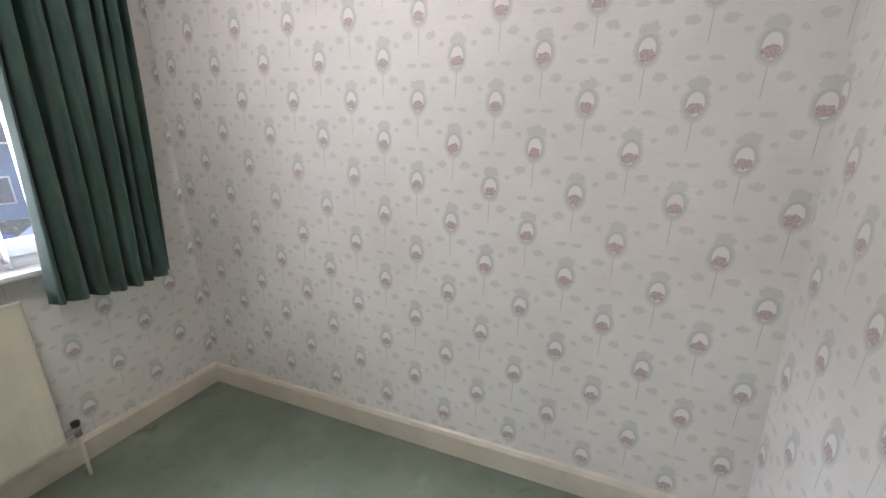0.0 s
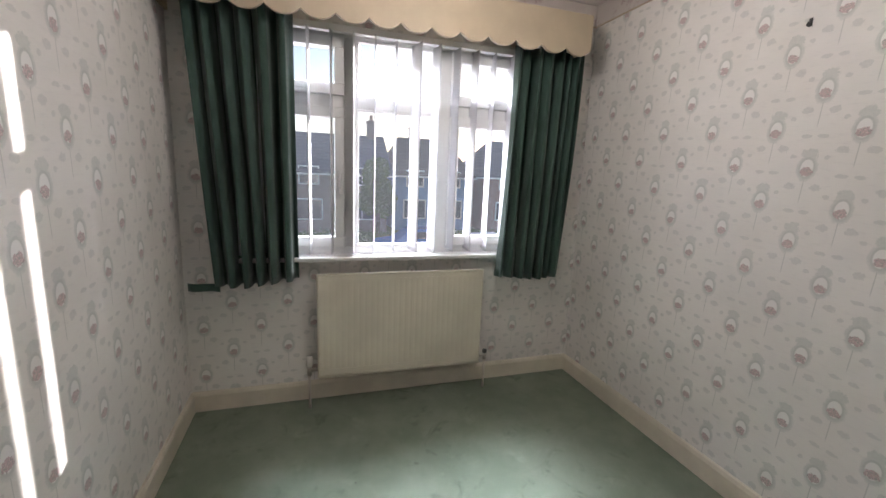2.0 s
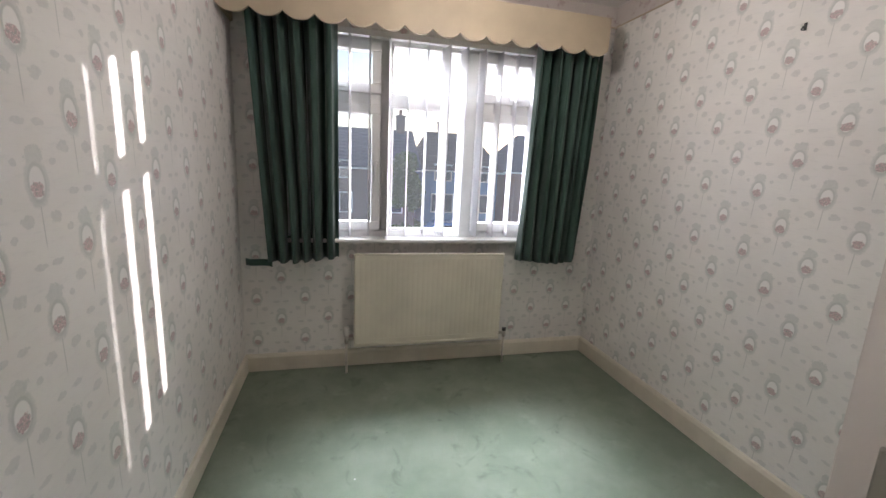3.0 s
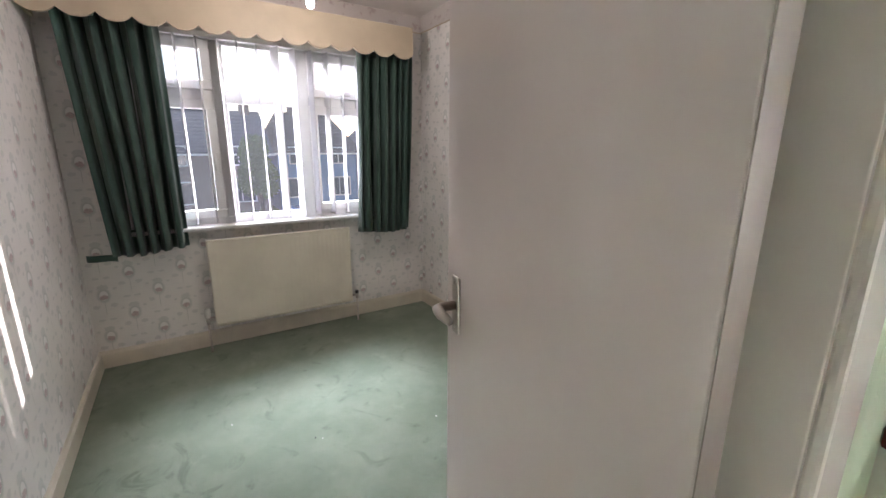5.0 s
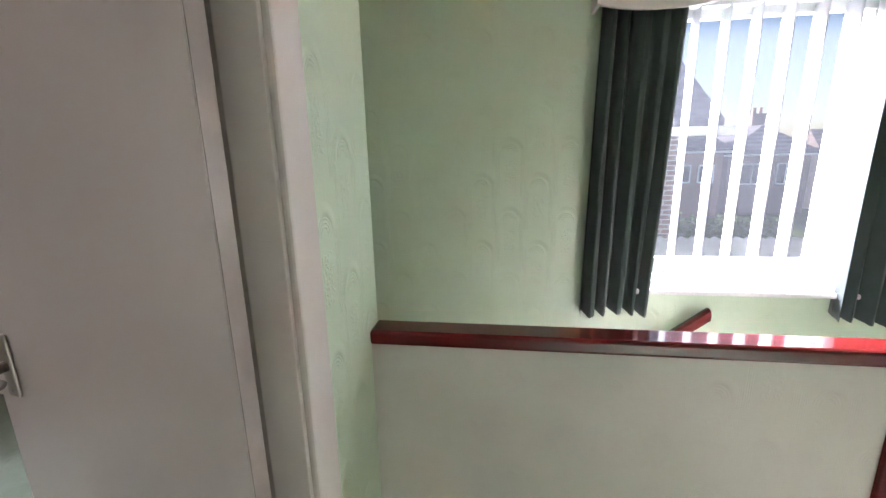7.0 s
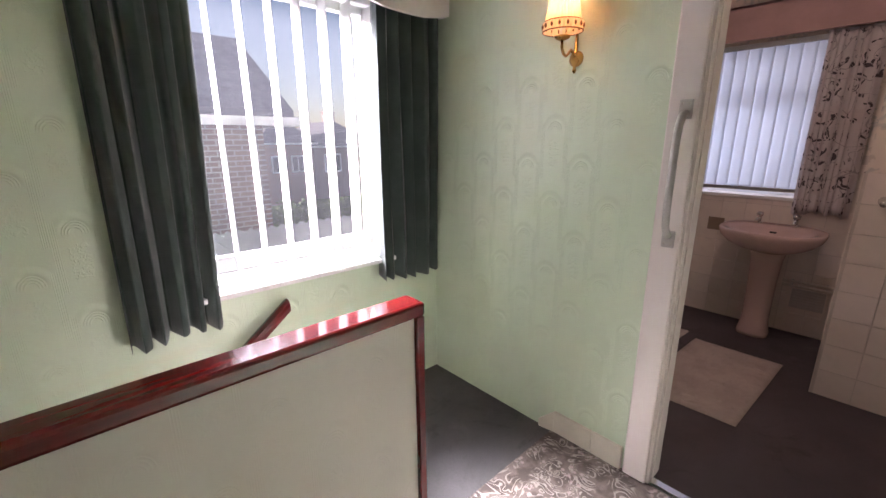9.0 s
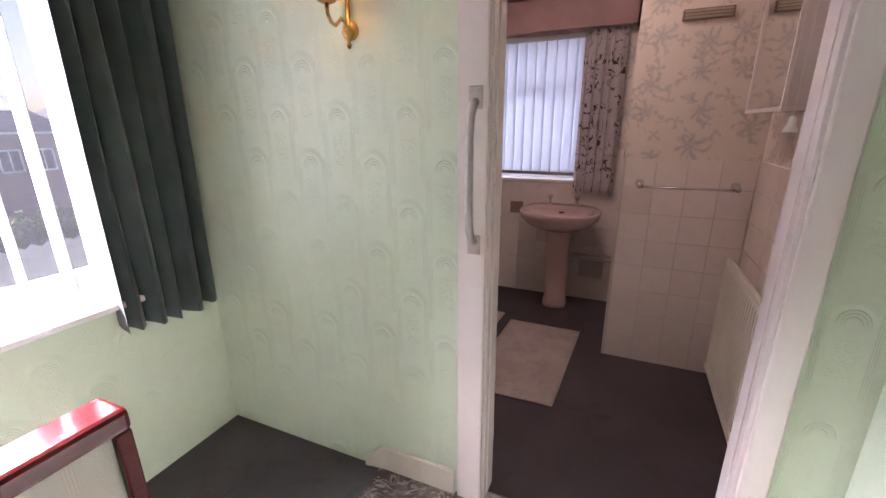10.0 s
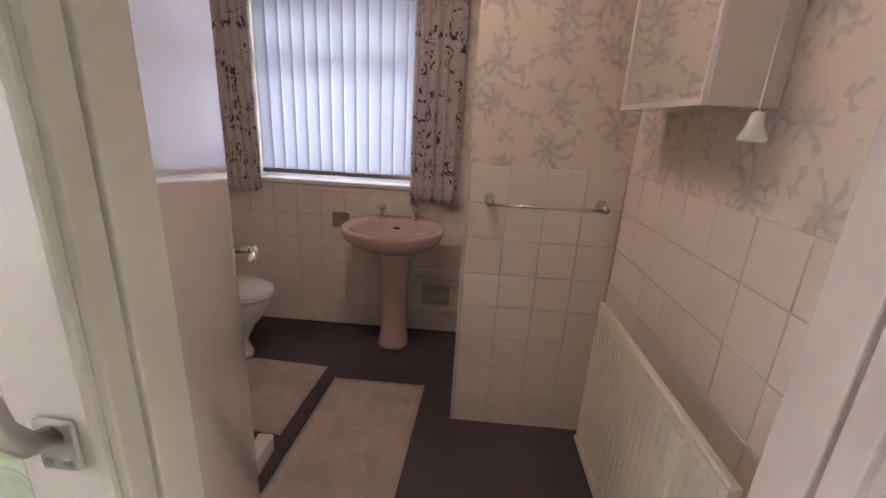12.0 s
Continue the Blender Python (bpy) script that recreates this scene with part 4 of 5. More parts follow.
# ---- bedroom things ----
def radiator(name, label, axis, wall, out, a0, a1, z0, z1, ribs=1.0):
    """A pressed steel single panel radiator with flutes, rolled edges and brackets."""
    t = thing(name, label, "radiator")
    front, back = wall + out * 0.135, wall + out * 0.112
    def at(d, a, z):
        return (d, a, z) if axis == "x" else (a, d, z)
    pitch = 0.0333
    n = int((a1 - a0 - 0.03) / pitch)
    cols = [(a0, -0.010), (a0 + 0.006, -0.002), (a0 + 0.015, 0.0)]
    start = a0 + (a1 - a0 - n * pitch) / 2
    for i in range(n):
        c = start + pitch * i
        cols += [(c + pitch * 0.22, 0.0), (c + pitch * 0.36, 0.0), (c + pitch * 0.50, 0.0), (c + pitch * 0.66, 0.0), (c + pitch * 0.78, 0.0)]
    cols += [(a1 - 0.015, 0.0), (a1 - 0.006, -0.002), (a1, -0.010)]
    levels = [(z0, -0.010, 0), (z0 + 0.008, 0, 0), (z0 + 0.035, 0, 0), (z0 + 0.055, 0, 1), ((z0 + z1) / 2, 0, 1), (z1 - 0.055, 0, 1), (z1 - 0.035, 0, 0), (z1 - 0.008, 0, 0), (z1, -0.010, 0)]
    rows = []
    for z, rim, fl in levels:
        row = []
        for k, (a, edge) in enumerate(cols):
            d = min(edge, rim)
            j = k - 3
            if fl and 0 <= j < n * 5:
                d -= (0.0, 0.006, 0.008, 0.006, 0.0)[j % 5] * ribs
            row.append(at(front + out * d, a, z))
        rows.append(row)
    back_vec = Vector((-out * 0.012, 0, 0)) if axis == "x" else Vector((0, -out * 0.012, 0))
    part("front_panel", sheet(rows, back_vec), M_RAD, t, smooth=False)
    for name, z, r in (("top_roll", z1 - 0.004, 0.008), ("bottom_roll", z0 + 0.010, 0.013)):
        part(name, tube([at(front - out * 0.006, a0 + 0.006, z), at(front - out * 0.006, a1 - 0.006, z)], r, 10), M_RAD, t, smooth=True)
    marks = bmesh.new()
    for i in range(n):
        c = start + pitch * (i + 0.5)
        for z in (z0 + 0.048, z1 - 0.036):
            lo, hi = sorted((front - out * 0.001, front + out * 0.0022))
            add_box(marks, *((lo, hi, c - 0.009, c + 0.009) if axis == "x" else (c - 0.009, c + 0.009, lo, hi)), z - 0.005, z + 0.005)
    tagged(part("pressed_marks", marks, M_RAD, t), kind="stuff")
    def bx(d0, d1, b0, b1, c0, c1, bev=0.0):
        lo, hi = sorted((d0, d1))
        return boxes((lo, hi, b0, b1, c0, c1) if axis == "x" else (b0, b1, lo, hi, c0, c1), bevel=bev)
    for a in (a0 + 0.15, a1 - 0.17):
        part("bracket", bx(wall, front - out * 0.012, a, a + 0.03, z0 + 0.08, z1 - 0.20), M_RAD, t)
    return t


def valve(parent, axis, d, a, z, away, thermo):
    """A radiator valve with its union, cap and the pipe to the floor."""
    def at(dd, aa, zz):
        return (dd, aa, zz) if axis == "x" else (aa, dd, zz)
    body = part("valve", tube([at(d, a - away * 0.045, z), at(d, a, z)], 0.010, 10), M_STEEL, parent, smooth=True)
    part("valve_body", tube([at(d, a, z - 0.03), at(d, a, z + 0.018)], 0.013, 12), M_STEEL, body, smooth=True)
    if thermo:
        part("cap", tube([at(d, a, z + 0.018), at(d, a, z + 0.03), at(d, a, z + 0.075), at(d, a, z + 0.085)], [0.014, 0.019, 0.019, 0.014], 14), M_WHITE, body, smooth=True)
    else:
        part("cap", tube([at(d, a, z + 0.015), at(d, a, z + 0.035)], 0.015, 12), M_BLACK, body, smooth=True)
    part("pipe", tube([at(d, a, 0.0), at(d, a, z - 0.03)], 0.0075, 10), M_COPPER, body, smooth=True)


rad = radiator("radiator", "ivory panel radiator under the bedroom window", "x", WX, 1, -0.30, 0.70, 0.185, 0.80, ribs=0.08)
valve(rad, "x", WX + 0.115, -0.345, 0.235, -1, True)
valve(rad, "x", WX + 0.115, 0.742, 0.225, 1, False)

M_LAMP = Mat("lit_bulb", 0.3)
M_LAMP.b.inputs["Emission Color"].default_value = (1.0, 0.92, 0.82, 1)
M_LAMP.b.inputs["Emission Strength"].default_value = 92.0
M_LAMP = M_LAMP.m
pend = thing("pendant_light", "bare lit bulb hanging from the bedroom ceiling", "ceiling light")
bx, by = -1.04, 0.253
part("ceiling_rose", lathe([(0.045, -0.022), (0.048, -0.010), (0.048, 0.0)], (bx, by, CEIL), 24), M_UPVC, pend, smooth=True)
part("flex", tube([(bx, by, CEIL - 0.02), (bx, by, 2.25)], 0.0035, 8), M_UPVC, pend)
part("bulb_holder", lathe([(0.017, 0.0), (0.019, 0.01), (0.019, 0.045), (0.008, 0.06)], (bx, by, 2.195), 18), M_UPVC, pend, smooth=True)
part("bulb", lathe([(0.004, 0.0), (0.014, 0.006), (0.018, 0.02), (0.018, 0.10), (0.014, 0.12)], (bx, by, 2.075), 18), M_LAMP, pend, "glowing bulb", smooth=True)

nail = thing("wall_hook", "small dark picture hook in the papered wall", "hook")
part("hook_plate", boxes((-0.764, -0.752, BY1 - 0.003, BY1, 1.955, 1.985), bevel=0.001), M_BLACK, nail)
part("hook", tube([(-0.758, BY1 - 0.002, 1.975), (-0.758, BY1 - 0.014, 1.968), (-0.758, BY1 - 0.016, 1.955), (-0.758, BY1 - 0.022, 1.960)], 0.003, 6), M_BLACK, nail)

for i, (x, y, r) in enumerate(((-0.95, -0.32, 0.005), (-0.62, 0.02, 0.006), (-0.60, 0.05, 0.004), (-1.25, -0.15, 0.004), (-0.45, 0.62, 0.007))):
    f = thing("carpet_fluff", "tiny fleck of fluff on the green carpet", "fluff", group="carpet flecks", at=(x, y, 0))
    bm = bmesh.new()
    bmesh.ops.create_icosphere(bm, subdivisions=1, radius=r)
    for v in bm.verts:
        v.co = Vector((v.co.x * (1 + 0.5 * noise.noise(v.co * 300)), v.co.y * 0.7, max(0.0, v.co.z * 0.5 + r * 0.4)))
    part("tuft", bm, M_WHITE if i % 2 == 0 else M_BLACK, f)


# ---- landing things ----
half = thing("balustrade_wall", "low embossed balustrade wall with red varnished cap", "balustrade")
part("panel", boxes((GX, 2.474, 0.552, 0.606, 0.0, 0.915)), M_CREAMPAPER, half)
part("cap_rail", boxes((GX, 2.500, 0.533, 0.624, 0.913, 0.957), bevel=0.010), M_WOOD, half, "red-brown varnished cap rail")
part("end_post", boxes((2.470, 2.498, 0.536, 0.622, -0.012, 0.913), bevel=0.004), M_WOOD, half, "red-brown varnished end board")
part("skirting_strip", boxes((GX + 0.016, 2.47, 0.540, 0.552, 0.0, 0.10), bevel=0.003), M_CREAM, half)

steps = thing("staircase", "grey covered stairs going down beside the wall", "stairs", kind="structure")
for i in range(12):
    x1 = 2.46 - 0.155 * i
    z = -0.012 - 0.195 * (i + 1)
    if x1 - 0.155 < 0.56:
        break
    part("step", boxes((x1 - 0.155, x1 + 0.02, 0.62, LY1, z - 0.19, z), bevel=0.006), M_GREY, steps)
part("last_tread", boxes((0.56, x1 + 0.02, 0.62, LY1, LOW, z), bevel=0.004), M_GREY, steps)
part("apron", boxes((1.04, 2.46, 0.612, 0.626, LOW, -0.012)), M_GREEN, steps)

rail = thing("handrail", "red varnished stair handrail on the wall", "handrail")
hx, hz = 2.435, 0.70
bm = bmesh.new()
prof = [(-0.030, -0.024), (0.030, -0.024), (0.032, 0.0), (0.024, 0.020), (0.0, 0.027), (-0.024, 0.020), (-0.032, 0.0)]
ends = []
for x, z in ((hx, hz), (0.62, hz - (hx - 0.62) * 0.80)):
    ends.append([bm.verts.new((x, 1.425 + a, z + b)) for a, b in prof])
for i in range(len(prof)):
    j = (i + 1) % len(prof)
    bm.faces.new((ends[0][i], ends[0][j], ends[1][j], ends[1][i]))
bm.faces.new(ends[0])
bm.faces.new(ends[1][::-1])
bmesh.ops.recalc_face_normals(bm, faces=bm.faces)
part("rail", bm, M_WOOD, rail)
for x in (2.25, 1.6, 0.95):
    z = hz - (hx - x) * 0.80 - 0.03
    part("bracket", tube([(x, LY1, z - 0.04), (x, 1.44, z - 0.04), (x, 1.425, z)], 0.007, 8), M_BRASS, rail)

M_SHADE = Mat("pleated_cream_shade", 0.8)
_k = M_SHADE
_col = _k.mix((0.80, 0.52, 0.34), (0.90, 0.66, 0.46), _k.noise(60.0, 2.0, stretch=(1.0, 1.0, 0.1)))
_k.colour(_col)
_tr = _k.t.nodes.new("ShaderNodeBsdfTranslucent")
_k.t.links.new(_col, _tr.inputs[0])
_mx = _k.t.nodes.new("ShaderNodeMixShader")
_mx.inputs[0].default_value = 0.6
_k.t.links.new(_k.b.outputs[0], _mx.inputs[1])
_k.t.links.new(_tr.outputs[0], _mx.inputs[2])
_k.t.links.new(_mx.outputs[0], _k.t.nodes["Material Output"].inputs[0])
M_SHADE = M_SHADE.m
M_FRINGE = plain("dark_fringe_braid", (0.20, 0.08, 0.04), 0.8)
M_GLOWBULB = Mat("warm_bulb", 0.3)
M_GLOWBULB.b.inputs["Emission Color"].default_value = (1.0, 0.62, 0.28, 1)
M_GLOWBULB.b.inputs["Emission Strength"].default_value = 32.0
M_GLOWBULB = M_GLOWBULB.m


def wall_lamp(label, m, lit):
    """A brass bracket lamp; local x stands out of the wall, z up, the origin at the foot of its back plate."""
    t = thing("wall_lamp", label, "wall lamp", group="brass wall lamps")
    def lines(pts, r, sides=10):
        return tube([m @ Vector(p) for p in pts], r, sides)
    part("back_rod", lines([(0.012, 0, 0.0), (0.013, 0, 0.012), (0.014, 0, 0.02), (0.012, 0, 0.03), (0.016, 0, 0.045), (0.010, 0, 0.06), (0.010, 0, 0.19), (0.015, 0, 0.205), (0.008, 0, 0.22), (0.009, 0, 0.235), (0.003, 0, 0.25)],
         [0.004, 0.009, 0.005, 0.010, 0.020, 0.008, 0.006, 0.011, 0.005, 0.007, 0.002], 12), M_BRASS, t, smooth=True)
    part("back_plate", lines([(0.0, 0, 0.055), (0.006, 0, 0.055), (0.012, 0, 0.055)], [0.030, 0.030, 0.016], 18), M_BRASS, t, smooth=True)
    part("arm", lines([(0.014, 0, 0.06), (0.03, 0, 0.075), (0.048, 0, 0.082), (0.062, 0, 0.068), (0.080, 0, 0.056), (0.100, 0, 0.062), (0.112, 0, 0.082), (0.113, 0, 0.105)], 0.0055, 10), M_BRASS, t, smooth=True)
    cup = m @ Vector((0.113, 0, 0.105))
    part("drip_cup", lathe([(0.008, 0.0), (0.026, 0.008), (0.032, 0.016), (0.028, 0.017), (0.010, 0.014)], cup, 20), M_BRASS, t, smooth=True)
    part("candle_tube", lathe([(0.011, 0.0), (0.011, 0.07)], cup + Vector((0, 0, 0.014)), 14), M_WHITE, t, smooth=True)
    # pleated shade with a flared skirt
    bm = bmesh.new()
    n = 72
    rings = []
    for r, h in ((0.072, 0.000), (0.074, 0.030), (0.066, 0.038), (0.056, 0.085), (0.044, 0.150)):
        rings.append([bm.verts.new(cup + Vector((math.cos(2 * math.pi * k / n) * (r + (0.0014 if k % 2 else -0.0014)), math.sin(2 * math.pi * k / n) * (r + (0.0014 if k % 2 else -0.0014)), 0.030 + h))) for k in range(n)])
    for a, b in zip(rings, rings[1:]):
        for k in range(n):
            bm.faces.new((a[k], a[(k + 1) % n], b[(k + 1) % n], b[k]))
    shade = part("shade", bm, M_SHADE, t, "glowing pleated peach shade")
    trim = bmesh.new()
    for h, r in ((0.064, 0.070), (0.031, 0.074)):
        tube([cup + Vector((math.cos(2 * math.pi * k / 40) * r, math.sin(2 * math.pi * k / 40) * r, h)) for k in range(41)], 0.0022, 6, bm=trim)
    part("braid", trim, M_FRINGE, shade)
    for k in range(16):
        a = 2 * math.pi * k / 16
        part("tassel", lathe([(0.002, 0.0), (0.0048, 0.006), (0.0035, 0.013), (0.001, 0.016)], cup + Vector((math.cos(a) * 0.0755, math.sin(a) * 0.0755, 0.040)), 8), M_FRINGE, shade)
    part("bulb", lathe([(0.008, 0.0), (0.017, 0.018), (0.016, 0.03), (0.008, 0.05), (0.001, 0.062)], cup + Vector((0, 0, 0.084)), 14), M_GLOWBULB if lit else M_WHITE, t, "lit candle bulb", smooth=True)
    return t


wall_lamp("lit brass wall lamp with a fringed peach shade", pose(LX, 0.625, 1.668, 0, 0, 180), True)
wall_lamp("lit brass wall lamp with a peach shade by the doorway", pose(GX, 0.345, 1.90), True)


# ---- bathroom things ----
M_DISC = Mat("warm_diffuser", 0.4)
M_DISC.b.inputs["Emission Color"].default_value = (1.0, 0.82, 0.66, 1)
M_DISC.b.inputs["Emission Strength"].default_value = 12.5
M_DISC = M_DISC.m
bulk = thing("ceiling_light", "round lit ceiling light worked by the pull cord", "ceiling light")
part("base", lathe([(0.15, -0.02), (0.155, -0.01), (0.155, 0.0)], (4.35, 0.15, CEIL), 32), M_UPVC, bulk, smooth=True)
part("diffuser", lathe([(0.02, -0.085), (0.08, -0.075), (0.125, -0.05), (0.14, -0.02)], (4.35, 0.15, CEIL), 32), M_DISC, bulk, "lit opal diffuser", smooth=True)

def ellipse_ring(bm, cx, cy, z, rx, ry, n=40, flat=0.0, power=2.4):
    out = []
    for k in range(n):
        a = 2 * math.pi * k / n
        c, s = math.cos(a), math.sin(a)
        x = math.copysign(abs(c) ** (2 / power), c) * rx
        y = math.copysign(abs(s) ** (2 / power), s) * ry
        out.append(bm.verts.new((cx + (min(x, flat) if flat else x), cy + y, z)))
    return out


def skin(bm, rings, cap0=True, cap1=True):
    for a, b in zip(rings, rings[1:]):
        n = len(a)
        for k in range(n):
            bm.faces.new((a[k], a[(k + 1) % n], b[(k + 1) % n], b[k]))
    if cap0:
        bm.faces.new(rings[0][::-1])
    if cap1:
        bm.faces.new(rings[-1])
    return bm


def basin():
    t = thing("washbasin", "pink china washbasin on a pedestal", "washbasin")
    cx, cy, wall = 5.365, 0.195, TX1 - 0.006
    bm = bmesh.new()
    rings = []
    fl = wall - cx
    for z, rx, ry, dx in ((0.630, 0.095, 0.10, 0.05), (0.660, 0.165, 0.175, 0.03), (0.700, 0.228, 0.240, 0.01), (0.745, 0.262, 0.285, 0.0), (0.785, 0.274, 0.300, 0.0), (0.800, 0.272, 0.298, 0.0), (0.805, 0.264, 0.290, 0.0)):
        rings.append(ellipse_ring(bm, cx + dx, cy, z, rx, ry, 48, flat=fl - dx, power=2.5))
    for z, rx, ry, dx in ((0.800, 0.185, 0.245, -0.050), (0.782, 0.170, 0.230, -0.050), (0.735, 0.130, 0.185, -0.045), (0.690, 0.060, 0.09, -0.03), (0.682, 0.018, 0.018, -0.03)):
        rings.append(ellipse_ring(bm, cx + dx, cy, z, rx, ry, 48, power=2.3))
    part("bowl", skin(bm, rings), M_PINK, t, smooth=True)
    bm = bmesh.new()
    rings = [ellipse_ring(bm, cx + 0.05, cy, z, rx, ry, 32, power=2.6) for z, rx, ry in ((0.0, 0.098, 0.098), (0.03, 0.098, 0.098), (0.06, 0.090, 0.090), (0.12, 0.082, 0.082), (0.40, 0.080, 0.084), (0.58, 0.084, 0.095), (0.665, 0.100, 0.115))]
    part("pedestal", skin(bm, rings), M_PINK, t, smooth=True)
    for y in (cy - 0.105, cy + 0.105):
        x = wall - 0.085
        tap = part("tap", lathe([(0.024, 0.0), (0.024, 0.006), (0.014, 0.012), (0.013, 0.045), (0.010, 0.050)], (x, y, 0.805), 16), M_CHROME, t, smooth=True)
        part("spout", tube([(x, y, 0.832), (x - 0.05, y, 0.842), (x - 0.085, y, 0.838), (x - 0.092, y, 0.822)], [0.012, 0.011, 0.010, 0.009], 10), M_CHROME, tap, smooth=True)
        part("tap_head", lathe([(0.008, 0.0), (0.020, 0.006), (0.022, 0.02), (0.018, 0.034), (0.006, 0.038)], (x, y, 0.853), 14), M_CHROME, tap, smooth=True)
    part("plughole", tube([(cx - 0.03, cy, 0.680), (cx - 0.03, cy, 0.686)], 0.022, 18), M_CHROME, t)
    part("overflow", boxes((cx + 0.088, cx + 0.094, cy - 0.02, cy + 0.02, 0.755, 0.768), bevel=0.002), M_BLACK, t)
    part("plug_stay", lathe([(0.010, 0.0), (0.010, 0.008), (0.003, 0.010)], (wall - 0.08, cy, 0.805), 12), M_CHROME, t)
    return t


def toilet():
    t = thing("toilet", "white toilet with its lid closed", "toilet")
    cx, front = 5.13, 0.85
    bm = bmesh.new()
    def ring_at(z, rx, y0, y1):
        out = []
        for k in range(36):
            a = 2 * math.pi * k / 36
            out.append(bm.verts.new((cx + math.cos(a) * rx, (y0 + y1) / 2 + math.sin(a) * (y1 - y0) / 2, z)))
        return out
    rings = [ring_at(0.0, 0.105, front + 0.14, 1.40), ring_at(0.03, 0.105, front + 0.14, 1.40), ring_at(0.10, 0.085, front + 0.17, 1.38), ring_at(0.20, 0.10, front + 0.12, 1.39), ring_at(0.30, 0.155, front + 0.04, 1.40), ring_at(0.375, 0.180, front + 0.005, 1.40), ring_at(0.395, 0.182, front, 1.40)]
    part("pan", skin(bm, rings), M_WHITE, t, smooth=True)
    bm = bmesh.new()
    rings = [ring_at(0.397, 0.184, front - 0.006, 1.36), ring_at(0.413, 0.186, front - 0.008, 1.36), ring_at(0.419, 0.182, front - 0.004, 1.355)]
    part("seat", skin(bm, rings), M_WHITE, t, smooth=True)
    bm = bmesh.new()
    rings = [ring_at(0.421, 0.184, front - 0.005, 1.36), ring_at(0.432, 0.184, front - 0.005, 1.36), ring_at(0.442, 0.165, front + 0.02, 1.34)]
    part("lid", skin(bm, rings), M_WHITE, t, smooth=True)
    part("cistern", boxes((cx - 0.23, cx + 0.23, 1.37, TY1 - 0.01, 0.40, 0.76), bevel=0.02), M_WHITE, t)
    part("cistern_lid", boxes((cx - 0.24, cx + 0.24, 1.36, TY1 - 0.005, 0.76, 0.785), bevel=0.008), M_WHITE, t)
    return t


basin()
toilet()
brad = radiator("radiator", "ivory fluted panel radiator on the tiled wall", "y", TY0, 1, 3.645, 4.445, 0.205, 0.808)
valve(brad, "y", TY0 + 0.115, 3.602, 0.262, -1, False)

tr = thing("towel_rail", "chrome towel rail on the tiled boxing", "towel rail")
tz, tx = 1.108, 4.675
part("rod", tube([(tx, -0.305, tz - 0.012), (tx, -0.775, tz - 0.012)], 0.007, 10), M_CHROME, tr, smooth=True)
for y in (-0.312, -0.768):
    part("mount", tube([(4.733, y, tz), (4.728, y, tz), (4.70, y, tz), (tx - 0.008, y, tz - 0.008)], [0.024, 0.022, 0.011, 0.014], 14), M_CHROME, tr, smooth=True)

cab = thing("mirror_cabinet", "white wall cabinet with mirrored sliding front", "cabinet")
part("body", boxes((3.998, 4.505, TY0, -0.712, 1.468, 2.06), bevel=0.003), M_GLOSS, cab)
part("mirror_door", boxes((4.010, 4.492, -0.712, -0.706, 1.484, 2.045), bevel=0.001), M_MIRROR, cab, "mirrored front")
part("front_trim", boxes((3.998, 4.505, -0.712, -0.700, 1.468, 1.482), (3.998, 4.009, -0.712, -0.700, 1.482, 2.06), (4.494, 4.505, -0.712, -0.700, 1.482, 2.06), bevel=0.001), M_GLOSS, cab)

cord = thing("light_pull", "white light pull hanging on its cord", "light pull")
px, py = 3.765, -0.675
part("cord", tube([(px, py, CEIL - 0.03), (px, py, 1.448)], 0.0014, 6), M_WHITE, cord)
part("acorn", lathe([(0.020, 0.0), (0.022, 0.006), (0.012, 0.026), (0.010, 0.044), (0.004, 0.048)], (px, py, 1.401), 16), M_WHITE, cord, "white acorn pull", smooth=True)
part("switch_rose", lathe([(0.036, -0.03), (0.040, -0.015), (0.040, 0.0)], (px, py, CEIL), 20), M_WHITE, cord, smooth=True)


def floor_mat(label, corners, high=0.014):
    t = thing("bath_mat", label, "bath mat", group="bath mats")
    (ax, ay), (bx_, by_), (cx, cy), (dx, dy) = corners
    n, m = 26, 18
    rng = random.Random(2)
    rows = []
    for i in range(n + 1):
        row = []
        for j in range(m + 1):
            f, g = i / n, j / m
            x = (ax * (1 - f) + bx_ * f) * (1 - g) + (dx * (1 - f) + cx * f) * g
            y = (ay * (1 - f) + by_ * f) * (1 - g) + (dy * (1 - f) + cy * f) * g
            edge = min(f, 1 - f, g, 1 - g)
            row.append((x, y, 0.003 + high * min(1.0, edge * 14 + 0.35) + rng.uniform(-0.0012, 0.0012)))
        rows.append(row)
    part("rug", sheet(rows, Vector((0, 0, -0.003))), M_MAT, t, smooth=True)
    return t


floor_mat("pale pinkish rectangular bath mat on the dark floor", ((4.975, 0.445), (4.055, 0.495), (4.065, -0.012), (4.972, -0.06)))
floor_mat("pale toilet mat on the dark floor", ((5.07, 0.515), (4.52, 0.55), (4.56, 1.02), (5.10, 1.00)))

